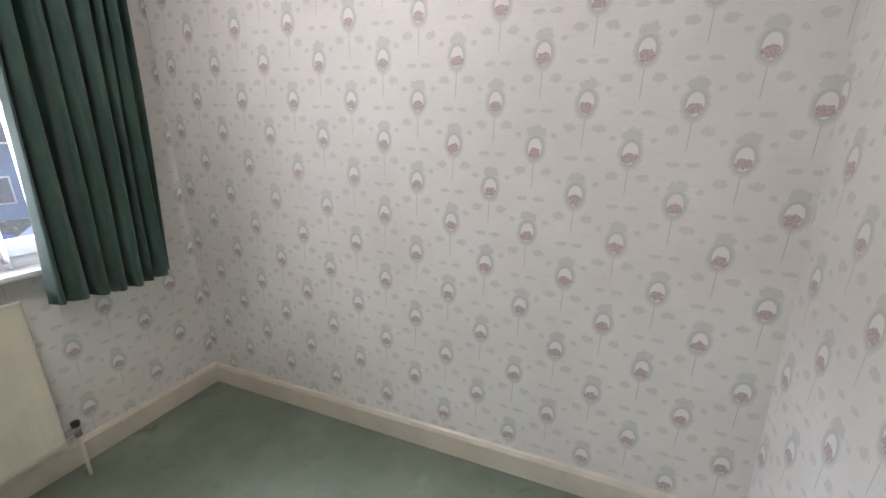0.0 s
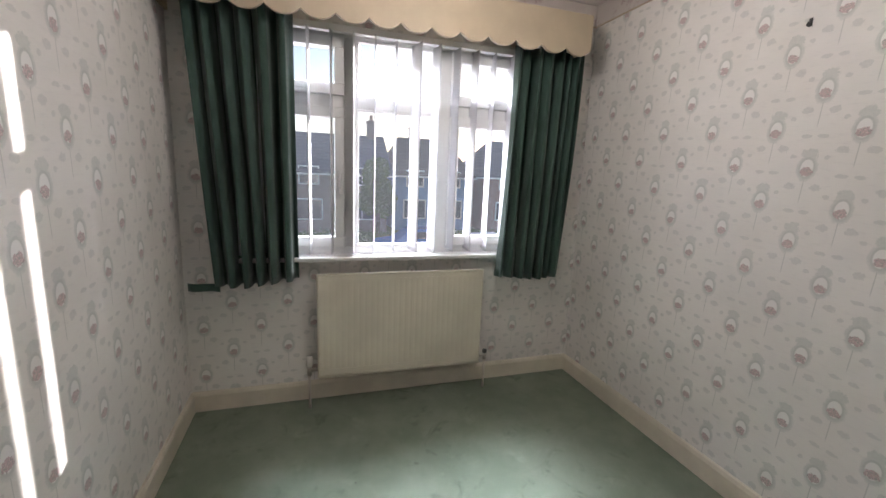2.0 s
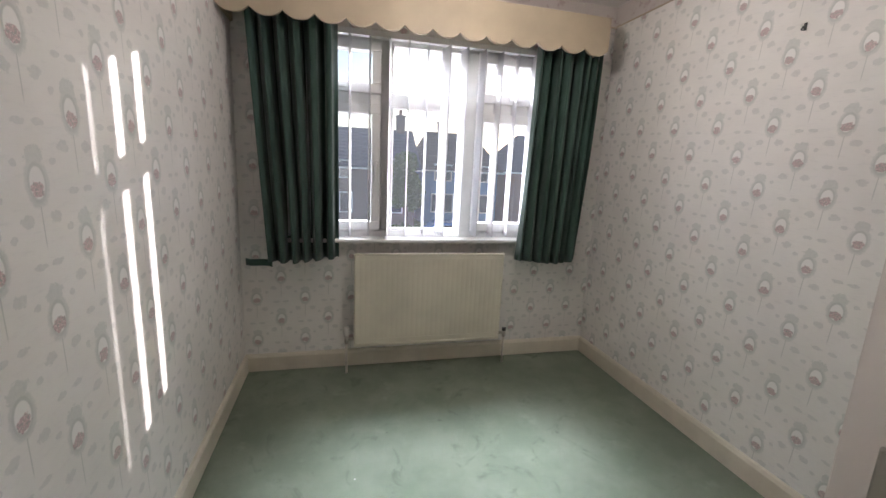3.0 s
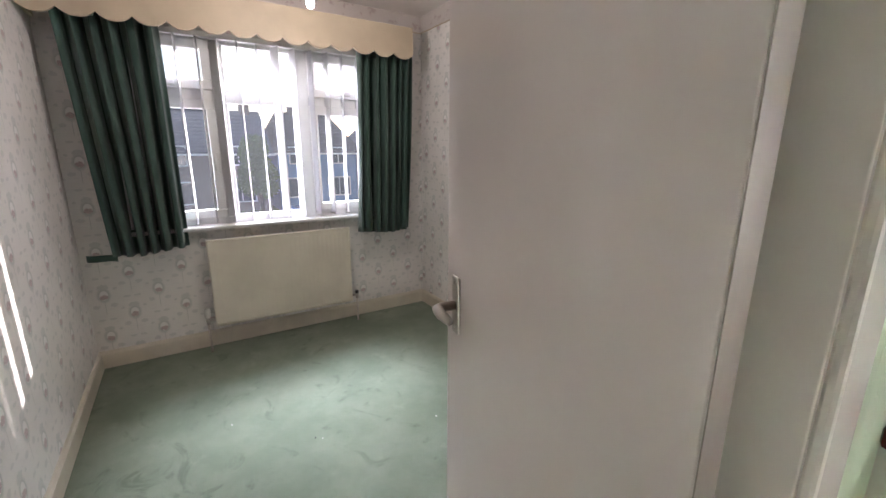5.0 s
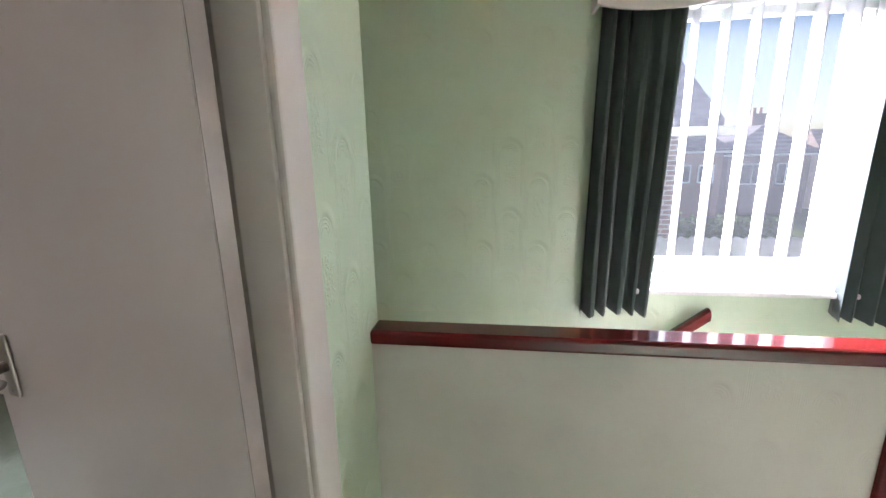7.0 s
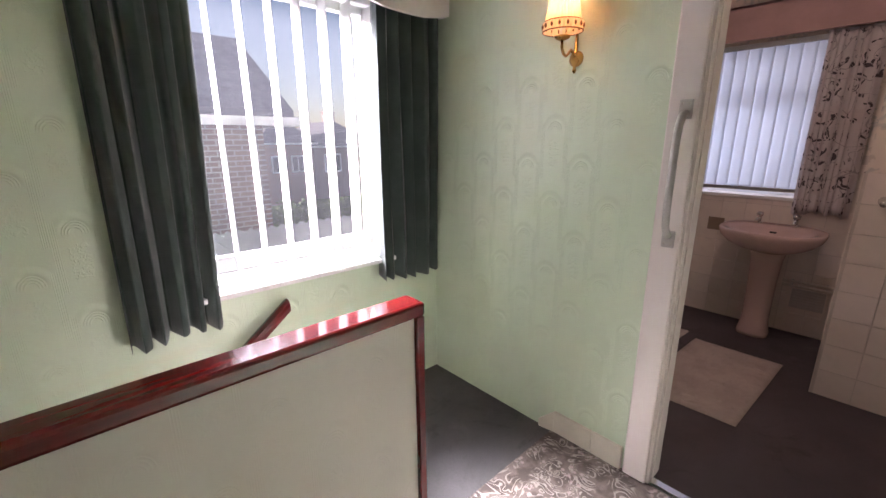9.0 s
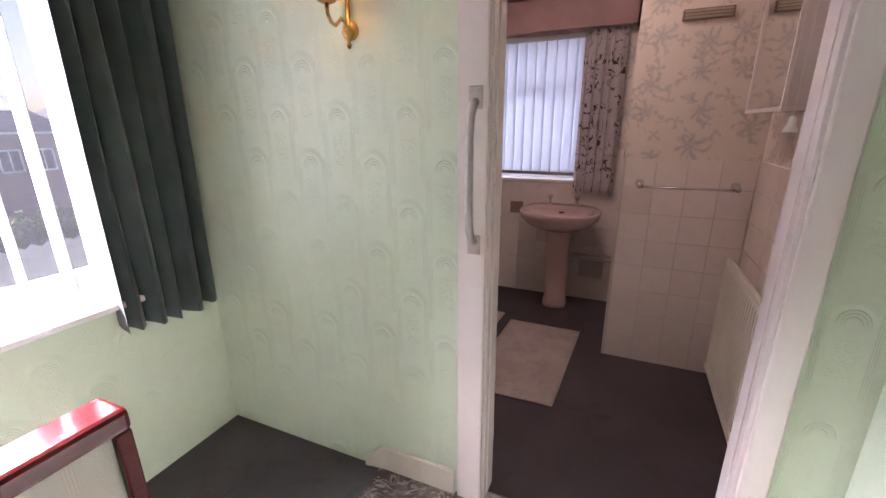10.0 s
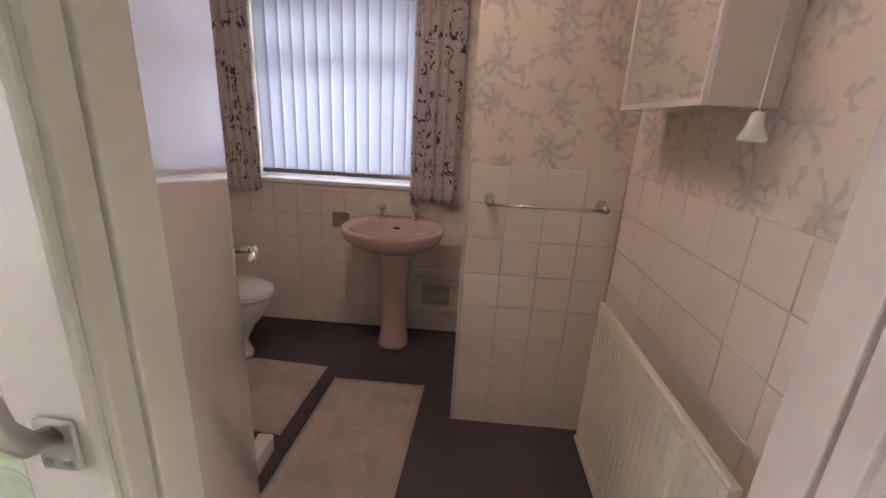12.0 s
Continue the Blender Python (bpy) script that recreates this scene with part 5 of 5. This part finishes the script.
pipes = thing("heating_pipes", "pair of painted pipes along the tiles", "pipes")
for z in (0.432, 0.400):
    part("pipe", tube([(TX1 - 0.04, 0.10, z - 0.03), (TX1 - 0.04, -0.212, z - 0.03)], 0.010, 10), M_COPPER, pipes, smooth=True)
for y in (0.04, -0.15):
    part("clip", boxes((TX1 - 0.046, TX1 - 0.006, y, y + 0.012, 0.358, 0.414)), M_WHITE, pipes)
vent = thing("air_vent", "pale square air vent low on the tiles", "vent")
part("vent_frame", boxes((TX1 - 0.016, TX1 - 0.005, -0.15, 0.04, 0.20, 0.345), bevel=0.003), M_VENT, vent)
for k in range(6):
    part("slat", boxes((TX1 - 0.021, TX1 - 0.016, -0.14, 0.03, 0.215 + 0.020 * k, 0.226 + 0.020 * k), bevel=0.001), M_VENT, vent)
holder = thing("tile_patch", "brown patterned tile beside the washbasin", "tile")
part("tile_face", boxes((TX1 - 0.014, TX1 - 0.0045, 0.535, 0.645, 0.70, 0.80), bevel=0.002), M_SOCKETGREY, holder)
plinth = thing("pipe_boxing", "low white painted pipe boxing on the floor", "boxing")
bm = boxes((4.13, 4.44, 0.535, 0.60, 0.0, 0.085), bevel=0.006)
part("casing", bm, M_GLOSS, plinth)
topvent = thing("wall_vent", "brown slotted vent high on the papered boxing", "vent")
part("vent_frame", boxes((4.726, 4.738, -0.63, -0.41, 1.915, 1.965), bevel=0.003), M_SOCKETGREY, topvent)
for k in range(3):
    part("slat", boxes((4.720, 4.726, -0.62, -0.42, 1.922 + 0.014 * k, 1.930 + 0.014 * k)), M_PELMET, topvent)
whook = thing("curtain_hook", "small white hook beside the leaf-print curtain", "hook")
part("knob", tube([(TX1 - 0.12, -0.219, 1.405), (TX1 - 0.12, -0.205, 1.405)], 0.008, 10), M_WHITE, whook)


# ---- outside ----
M_GRASS = carpet("grass", (0.05, 0.085, 0.03), (0.08, 0.12, 0.045), 30.0, 0.4)
M_ROAD = plain("asphalt", (0.06, 0.06, 0.062), 0.9, vary=0.15, grain=30.0, dirt=0.5)
M_PAVE = plain("paving", (0.30, 0.29, 0.27), 0.9, vary=0.12, dirt=0.8)
M_BRICKRED = brick("red_brick", (0.30, 0.13, 0.09), (0.36, 0.17, 0.11))
M_BRICKBROWN = brick("brown_brick", (0.17, 0.11, 0.09), (0.22, 0.145, 0.115))
M_ROOF = roof_tiles("slate_roof", (0.085, 0.085, 0.10), (0.13, 0.13, 0.15))
M_ROOF2 = roof_tiles("brown_roof_tiles", (0.10, 0.075, 0.065), (0.14, 0.105, 0.09))
M_WPAINT = plain("white_fascia", (0.75, 0.75, 0.74), 0.4)
M_DARKGLASS = plain("far_window_glass", (0.05, 0.06, 0.075), 0.08, vary=0.2)
M_CORR = plain("corrugated_sheet", (0.22, 0.22, 0.225), 0.7, vary=0.12)
M_LEAF = Mat("leaves", 0.6)
M_LEAF.colour(M_LEAF.mix((0.045, 0.095, 0.02), (0.11, 0.17, 0.035), M_LEAF.noise(2.0, 3.0)))
M_LEAF = M_LEAF.m
M_BARK = plain("bark", (0.10, 0.075, 0.055), 0.95, vary=0.3)
M_BLUECAR = plain("blue_car_paint", (0.06, 0.16, 0.42), 0.2, vary=0.05)
M_WHITECAR = plain("white_car_paint", (0.75, 0.76, 0.78), 0.2, vary=0.05)
M_TYRE = plain("tyre_rubber", (0.02, 0.02, 0.02), 0.8)
M_FENCE = plain("fence_wood", (0.20, 0.14, 0.09), 0.9, vary=0.25)

G = -2.72
setting("ground", boxes((-400, 400, -400, 400, G - 0.3, G)), M_GRASS, "grassy ground round the houses", "ground")
setting("road", boxes((-18.5, -11.5, -200, 200, G + 0.004, G + 0.012)), M_ROAD, "grey asphalt street before the house", "road")
setting("pavement", boxes((-11.5, -9.5, -200, 200, G + 0.004, G + 0.12), (-20.5, -18.5, -200, 200, G + 0.004, G + 0.12)), M_PAVE, "pale paving along the street", "pavement")
setting("driveway", boxes((-9.5, 9.0, 1.76, 5.2, G + 0.004, G + 0.02)), M_PAVE, "paved drive beside the house", "drive")


def hip_roof(x0, x1, y0, y1, z, ridge, along, inset, over=0.35, thick=0.12):
    """Hipped or gabled roof: inset is how far the ridge ends stand in from the eaves."""
    x0, x1, y0, y1 = x0 - over, x1 + over, y0 - over, y1 + over
    bm = bmesh.new()
    lo = [bm.verts.new(p) for p in ((x0, y0, z), (x1, y0, z), (x1, y1, z), (x0, y1, z))]
    up = [bm.verts.new((v.co.x, v.co.y, z + thick)) for v in lo]
    if along == "x":
        r = [bm.verts.new((x0 + inset, (y0 + y1) / 2, ridge)), bm.verts.new((x1 - inset, (y0 + y1) / 2, ridge))]
        bm.faces.new((up[0], up[1], r[1], r[0])), bm.faces.new((up[2], up[3], r[0], r[1])), bm.faces.new((up[1], up[2], r[1])), bm.faces.new((up[3], up[0], r[0]))
    else:
        r = [bm.verts.new(((x0 + x1) / 2, y0 + inset, ridge)), bm.verts.new(((x0 + x1) / 2, y1 - inset, ridge))]
        bm.faces.new((up[1], up[2], r[1], r[0])), bm.faces.new((up[3], up[0], r[0], r[1])), bm.faces.new((up[0], up[1], r[0])), bm.faces.new((up[2], up[3], r[1]))
    bm.faces.new(lo[::-1])
    for i in range(4):
        bm.faces.new((lo[i], lo[(i + 1) % 4], up[(i + 1) % 4], up[i]))
    bmesh.ops.recalc_face_normals(bm, faces=bm.faces)
    return bm


def house(label, x0, x1, y0, y1, eaves, ridge, along, wall, roof, windows=(), chimney=None, inset=0.0):
    t = thing("house", label, "house")
    part("wall", boxes((x0, x1, y0, y1, G, eaves)), wall, t)
    part("roof", hip_roof(x0, x1, y0, y1, eaves, ridge, along, inset), roof, t)
    part("gutter", boxes((x0 - 0.45, x1 + 0.45, y0 - 0.45, y0 - 0.33, eaves - 0.10, eaves + 0.02), (x1 + 0.33, x1 + 0.45, y0 - 0.33, y1 + 0.45, eaves - 0.10, eaves + 0.02)), M_WPAINT, t)
    for axis, p, a0, a1, z0, z1 in windows:
        s = 0.05
        row = (p - s, p + s, a0, a1, z0, z1) if axis == "x" else (a0, a1, p - s, p + s, z0, z1)
        w = part("window", boxes(row), M_DARKGLASS, t)
        bars = ring(a0 - 0.05, a1 + 0.05, z0 - 0.05, z1 + 0.05, 0.08) + [((a0 + a1) / 2 - 0.03, (a0 + a1) / 2 + 0.03, z0, z1)]
        part("frame", frame_bars(axis, p - 0.07, p + 0.07, bars), M_WPAINT, w)
    if chimney:
        cx, cy, top = chimney
        ch = part("chimney", boxes((cx - 0.4, cx + 0.4, cy - 0.3, cy + 0.3, eaves, top), (cx - 0.46, cx + 0.46, cy - 0.36, cy + 0.36, top, top + 0.12)), M_BRICKBROWN, t)
        for d in (-0.2, 0.2):
            part("chimney_pot", lathe([(0.12, 0.0), (0.10, 0.35), (0.12, 0.4)], (cx + d, cy, top + 0.12), 12), M_BRICKRED, ch)
    return t


def street_windows(x, y0, y1):
    out = []
    n = max(2, int((y1 - y0) / 3.2))
    for k in range(n):
        c = y0 + (k + 0.5) * (y1 - y0) / n
        out += [("x", x, c - 0.8, c + 0.8, G + 0.9, G + 2.2)]
        out += [("x", x, c - 0.6, c + 0.6, G + 3.2, G + 4.3)]
    return out


M_BLUEWALL = plain("pale_blue_render", (0.16, 0.26, 0.42), 0.8, dirt=1.0)
# across the street
house("brick house with slate roof across the street", -36, -28, -9.0, 4.6, 1.15, 4.05, "y", M_BRICKBROWN, M_ROOF, street_windows(-28, -9.0, 4.6), (-32, 4.0, 5.0))
house("pale blue house with brown roof across the street", -37, -29, 5.4, 11.0, 1.20, 4.2, "y", M_BLUEWALL, M_ROOF2, street_windows(-29, 5.4, 11.0), (-33, 7.5, 4.9), 1.2)
house("brick house at the end of the street", -36, -28, 12.0, 25.0, 1.3, 4.3, "y", M_BRICKRED, M_ROOF, street_windows(-28, 12.0, 25.0), (-32, 16, 5.0), 2.0)
house("brick house further down the street", -36, -28, -22.0, -11.0, 1.2, 4.0, "y", M_BRICKRED, M_ROOF2, street_windows(-28, -22.0, -11.0), (-32, -12.5, 4.8))
# beside the stair window
house("dark brick neighbour house with slate roof and white gutter", -7.0, 4.15, 6.25, 9.7, 1.72, 3.15, "x", M_BRICKBROWN, M_ROOF, (("y", 6.25, -1.2, 0.2, -0.4, 0.8), ("y", 6.25, 0.6, 1.8, -2.0, -0.8)), None, 0.0)
house("orange brick house beyond the gardens", 11.4, 14.6, 27.0, 33.0, 1.25, 3.0, "y", M_BRICKRED, M_ROOF, (("y", 27.0, 12.0, 12.8, -0.6, 0.4), ("y", 27.0, 13.3, 14.1, -0.6, 0.4)), (12.2, 30.5, 4.2), 1.5)
house("far brick house with a dark roof", 15.4, 20.0, 28.0, 35.0, 1.0, 2.8, "y", M_BRICKBROWN, M_ROOF, (("y", 28.0, 16.2, 17.4, -0.8, 0.4), ("y", 28.0, 18.2, 19.2, -0.8, 0.4)), (18.5, 31.5, 3.5), 1.5)
house("pale far house past the gardens", 22.0, 29.0, 30.0, 37.0, 0.9, 2.6, "x", M_WPAINT, M_ROOF2, (("y", 30.0, 23.2, 24.4, -0.8, 0.3), ("y", 30.0, 26.2, 27.4, -0.8, 0.3)), None, 1.5)

# corrugated roof under the stair window
port = thing("carport", "carport with a pale corrugated sheet roof", "carport")
rows = []
for y in (1.80, 2.8, 3.75):
    rows.append([(-1.0 + 0.0125 * 2 * i, y, 0.61 - 0.01 * (y - 1.8) + 0.020 * math.sin(math.pi * i / 2)) for i in range(320)])
part("roof_sheet", sheet(rows, Vector((0, 0, -0.006))), M_CORR, port)
part("edge_beam", boxes((-1.0, 7.0, 3.68, 3.76, 0.44, 0.575)), M_WPAINT, port)
for x in (-0.9, 2.4, 6.4):
    part("post", boxes((x, x + 0.1, 3.66, 3.76, G, 0.44)), M_WPAINT, port)


def leaf_cloud(seed, lobes, leaf, count):
    """Many small leaves spread on and in a few uneven lobes."""
    rng = random.Random(seed)
    verts, faces = [], []
    for _ in range(count):
        c, r = rng.choice(lobes)
        d = Vector((rng.gauss(0, 1), rng.gauss(0, 1), rng.gauss(0, 1))).normalized()
        p = Vector(c) + Vector((d.x * r[0], d.y * r[1], d.z * r[2])) * (rng.random() ** 0.35) * rng.uniform(0.8, 1.12)
        u = Vector((rng.gauss(0, 1), rng.gauss(0, 1), rng.gauss(0, 1))).normalized()
        w = u.orthogonal().normalized()
        s = leaf * rng.uniform(0.6, 1.4)
        i = len(verts)
        verts += [p - u * s, p + w * s * 0.5, p + u * s, p - w * s * 0.5]
        faces.append((i, i + 1, i + 2, i + 3))
    me = bpy.data.meshes.new("crown")
    me.from_pydata([tuple(v) for v in verts], [], faces)
    me.materials.append(M_LEAF)
    return me


def tree(label, x, y, high, wide, seed, leaf=0.11, count=7000):
    t = thing("tree", label, "tree")
    rng = random.Random(seed)
    fork = G + high * 0.32
    bm = tube([(x, y, G), (x + 0.05, y, G + high * 0.15), (x, y + 0.04, fork), (x, y, G + high * 0.7)], [0.17, 0.13, 0.10, 0.04], 10)
    lobes = []
    for k in range(9):
        a = rng.uniform(0, 2 * math.pi)
        r = wide * rng.uniform(0.25, 0.6)
        c = (x + math.cos(a) * r, y + math.sin(a) * r, G + high * rng.uniform(0.42, 0.86))
        lobes.append((c, (wide * rng.uniform(0.32, 0.5), wide * rng.uniform(0.32, 0.5), high * rng.uniform(0.12, 0.19))))
        tube([(x, y, fork), ((x + c[0]) / 2, (y + c[1]) / 2, (fork + c[2]) / 2 + 0.1), c], [0.06, 0.04, 0.015], 6, bm=bm)
    part("trunk", bm, M_BARK, t)
    ob = new("crown", leaf_cloud(seed, lobes, leaf, count))
    ob.parent = t
    return t


tree("bright green garden tree across the road", -21.5, 3.0, 5.0, 1.35, 4)
tree("green garden tree by the far pavement", -23.5, -6.0, 3.2, 1.8, 7)
tree("small dark green tree beyond the gardens", 8.0, 21.0, 3.0, 1.6, 9)
for label, x0, x1, y0, y1, h, s in (("clipped green hedge along the far gardens", -21.6, -20.8, -14, 16, 1.1, 31), ("green garden hedge behind the drive", 3.9, 12.0, 16.0, 17.0, 1.6, 33)):
    hedge = thing("hedge", label, "hedge")
    rng = random.Random(s)
    lobes = []
    L = max(x1 - x0, y1 - y0)
    for k in range(int(L / 0.5)):
        f = (k + 0.5) / int(L / 0.5)
        c = ((x0 + x1) / 2 + (f - 0.5) * (x1 - x0) * (x1 - x0 > y1 - y0), (y0 + y1) / 2 + (f - 0.5) * (y1 - y0) * (y1 - y0 > x1 - x0), G + h * 0.5)
        lobes.append((c, (0.42, 0.42, h * rng.uniform(0.48, 0.6))))
    ob = new("foliage", leaf_cloud(s, lobes, 0.09, 9000))
    ob.parent = hedge


def car(label, x, y, paint, s=1):
    """A parked hatchback along y."""
    t = thing("parked_car", label, "car")
    prof = [(-2.0, 0.35), (-2.05, 0.62), (-1.9, 0.80), (-1.0, 0.92), (-0.45, 1.38), (0.9, 1.42), (1.65, 1.02), (1.95, 0.92), (2.0, 0.35)]
    bm = bmesh.new()
    sides = []
    for dx, k in ((-0.82, 1.0), (0.82, 1.0)):
        sides.append([bm.verts.new((x + dx * (1.0 if b < 1.0 else 0.82), y + s * a, G + 0.02 + b)) for a, b in prof])
    n = len(prof)
    for i in range(n):
        j = (i + 1) % n
        bm.faces.new((sides[0][i], sides[0][j], sides[1][j], sides[1][i]))
    bm.faces.new(sides[0])
    bm.faces.new(sides[1][::-1])
    bmesh.ops.recalc_face_normals(bm, faces=bm.faces)
    bmesh.ops.bevel(bm, geom=list(bm.edges), offset=0.05, segments=2, affect="EDGES")
    part("body", bm, paint, t)
    for dx in (-0.80, 0.80):
        lo = x + dx - 0.02
        part("side_window", boxes((lo, lo + 0.04, y + s * -0.5 if s > 0 else y - 0.9, y + s * 0.95 if s > 0 else y + 0.5, G + 0.98, G + 1.32), bevel=0.015), M_DARKGLASS, t)
        for dy in (-1.25, 1.25):
            w = part("wheel", tube([(x + dx - 0.1, y + s * dy, G + 0.33), (x + dx + 0.1, y + s * dy, G + 0.33)], 0.31, 20), M_TYRE, t)
            part("rim", tube([(x + dx - 0.11, y + s * dy, G + 0.33), (x + dx + 0.11, y + s * dy, G + 0.33)], 0.19, 16), M_CHROME, w)
    return t


car("blue hatchback parked across the street", -19.6, 4.6, M_BLUECAR)
car("white hatchback parked at the kerb", -17.4, 7.3, M_WHITECAR)
car("blue car parked down the street", -19.6, -5.2, M_BLUECAR)


# ---- bathroom tiles, piece by piece ----
PITCH = 1.245 / 8


def tile_mesh(wide, high, axis, out):
    g = 0.0016
    bm = bmesh.new()
    if axis == "x":
        add_box(bm, 0.0 if out > 0 else -0.006, 0.006 if out > 0 else 0.0, g, wide - g, g, high - g, 0.0014, seg=1)
    else:
        add_box(bm, g, wide - g, 0.0 if out > 0 else -0.006, 0.006 if out > 0 else 0.0, g, high - g, 0.0014, seg=1)
    me = bpy.data.meshes.new("tile")
    bm.to_mesh(me)
    bm.free()
    me.materials.append(M_TILE)
    return me


def tiled(name, label, axis, face, out, a0, a1, gaps=()):
    """A grout bed on the wall with rows of square tiles up to the tile line; gaps are openings (a, b, low, high)."""
    cell = 0.0025
    lo, hi = sorted((face, face + out * cell))
    top = PITCH * 8
    bed = wall_with_hole(axis, lo, hi, a0, a1, 0.0, top - 0.002, gaps)
    base = setting(name, bed, M_GROUT, label, "tiles")
    meshes = {}
    n = math.ceil((a1 - a0) / PITCH - 0.02)
    rng = random.Random(3)
    for i in range(n):
        b0 = a0 + i * PITCH
        b1 = min(b0 + PITCH, a1)
        for j in range(8):
            z0, z1 = j * PITCH, (j + 1) * PITCH
            for g in gaps:
                if b0 < g[1] - 0.01 and b1 > g[0] + 0.01 and z1 > g[2] + 0.005:
                    z1 = min(z1, max(z0, g[2] - 0.004))
            if z1 - z0 < 0.02 or b1 - b0 < 0.015:
                continue
            key = (round(b1 - b0, 4), round(z1 - z0, 4))
            if key not in meshes:
                meshes[key] = tile_mesh(b1 - b0, z1 - z0, axis, out)
            ob = new("tile", meshes[key])
            d = face + out * (cell + rng.uniform(-0.0007, 0.0005) - 0.0015)
            ob.location = (d, b0, z0) if axis == "x" else (b0, d, z0)
            ob.parent = base
    return base


tiled("tiles_south", "white glazed square tiles on the side wall", "y", TY0, 1, TX0, 4.74)
tiled("tiles_boxing", "white glazed square tiles on the boxing", "x", 4.74, -1, TY0 + 0.009, -0.22)
tiled("tiles_boxing_flank", "white glazed square tiles on the flank of the boxing", "y", -0.22, 1, 4.733, TX1)
tiled("tiles_window", "white glazed square tiles under the bathroom window", "x", TX1, -1, -0.211, TY1, [(WIN_T[0] - 0.01, WIN_T[1] + 0.01, 0.97, 1.30)])
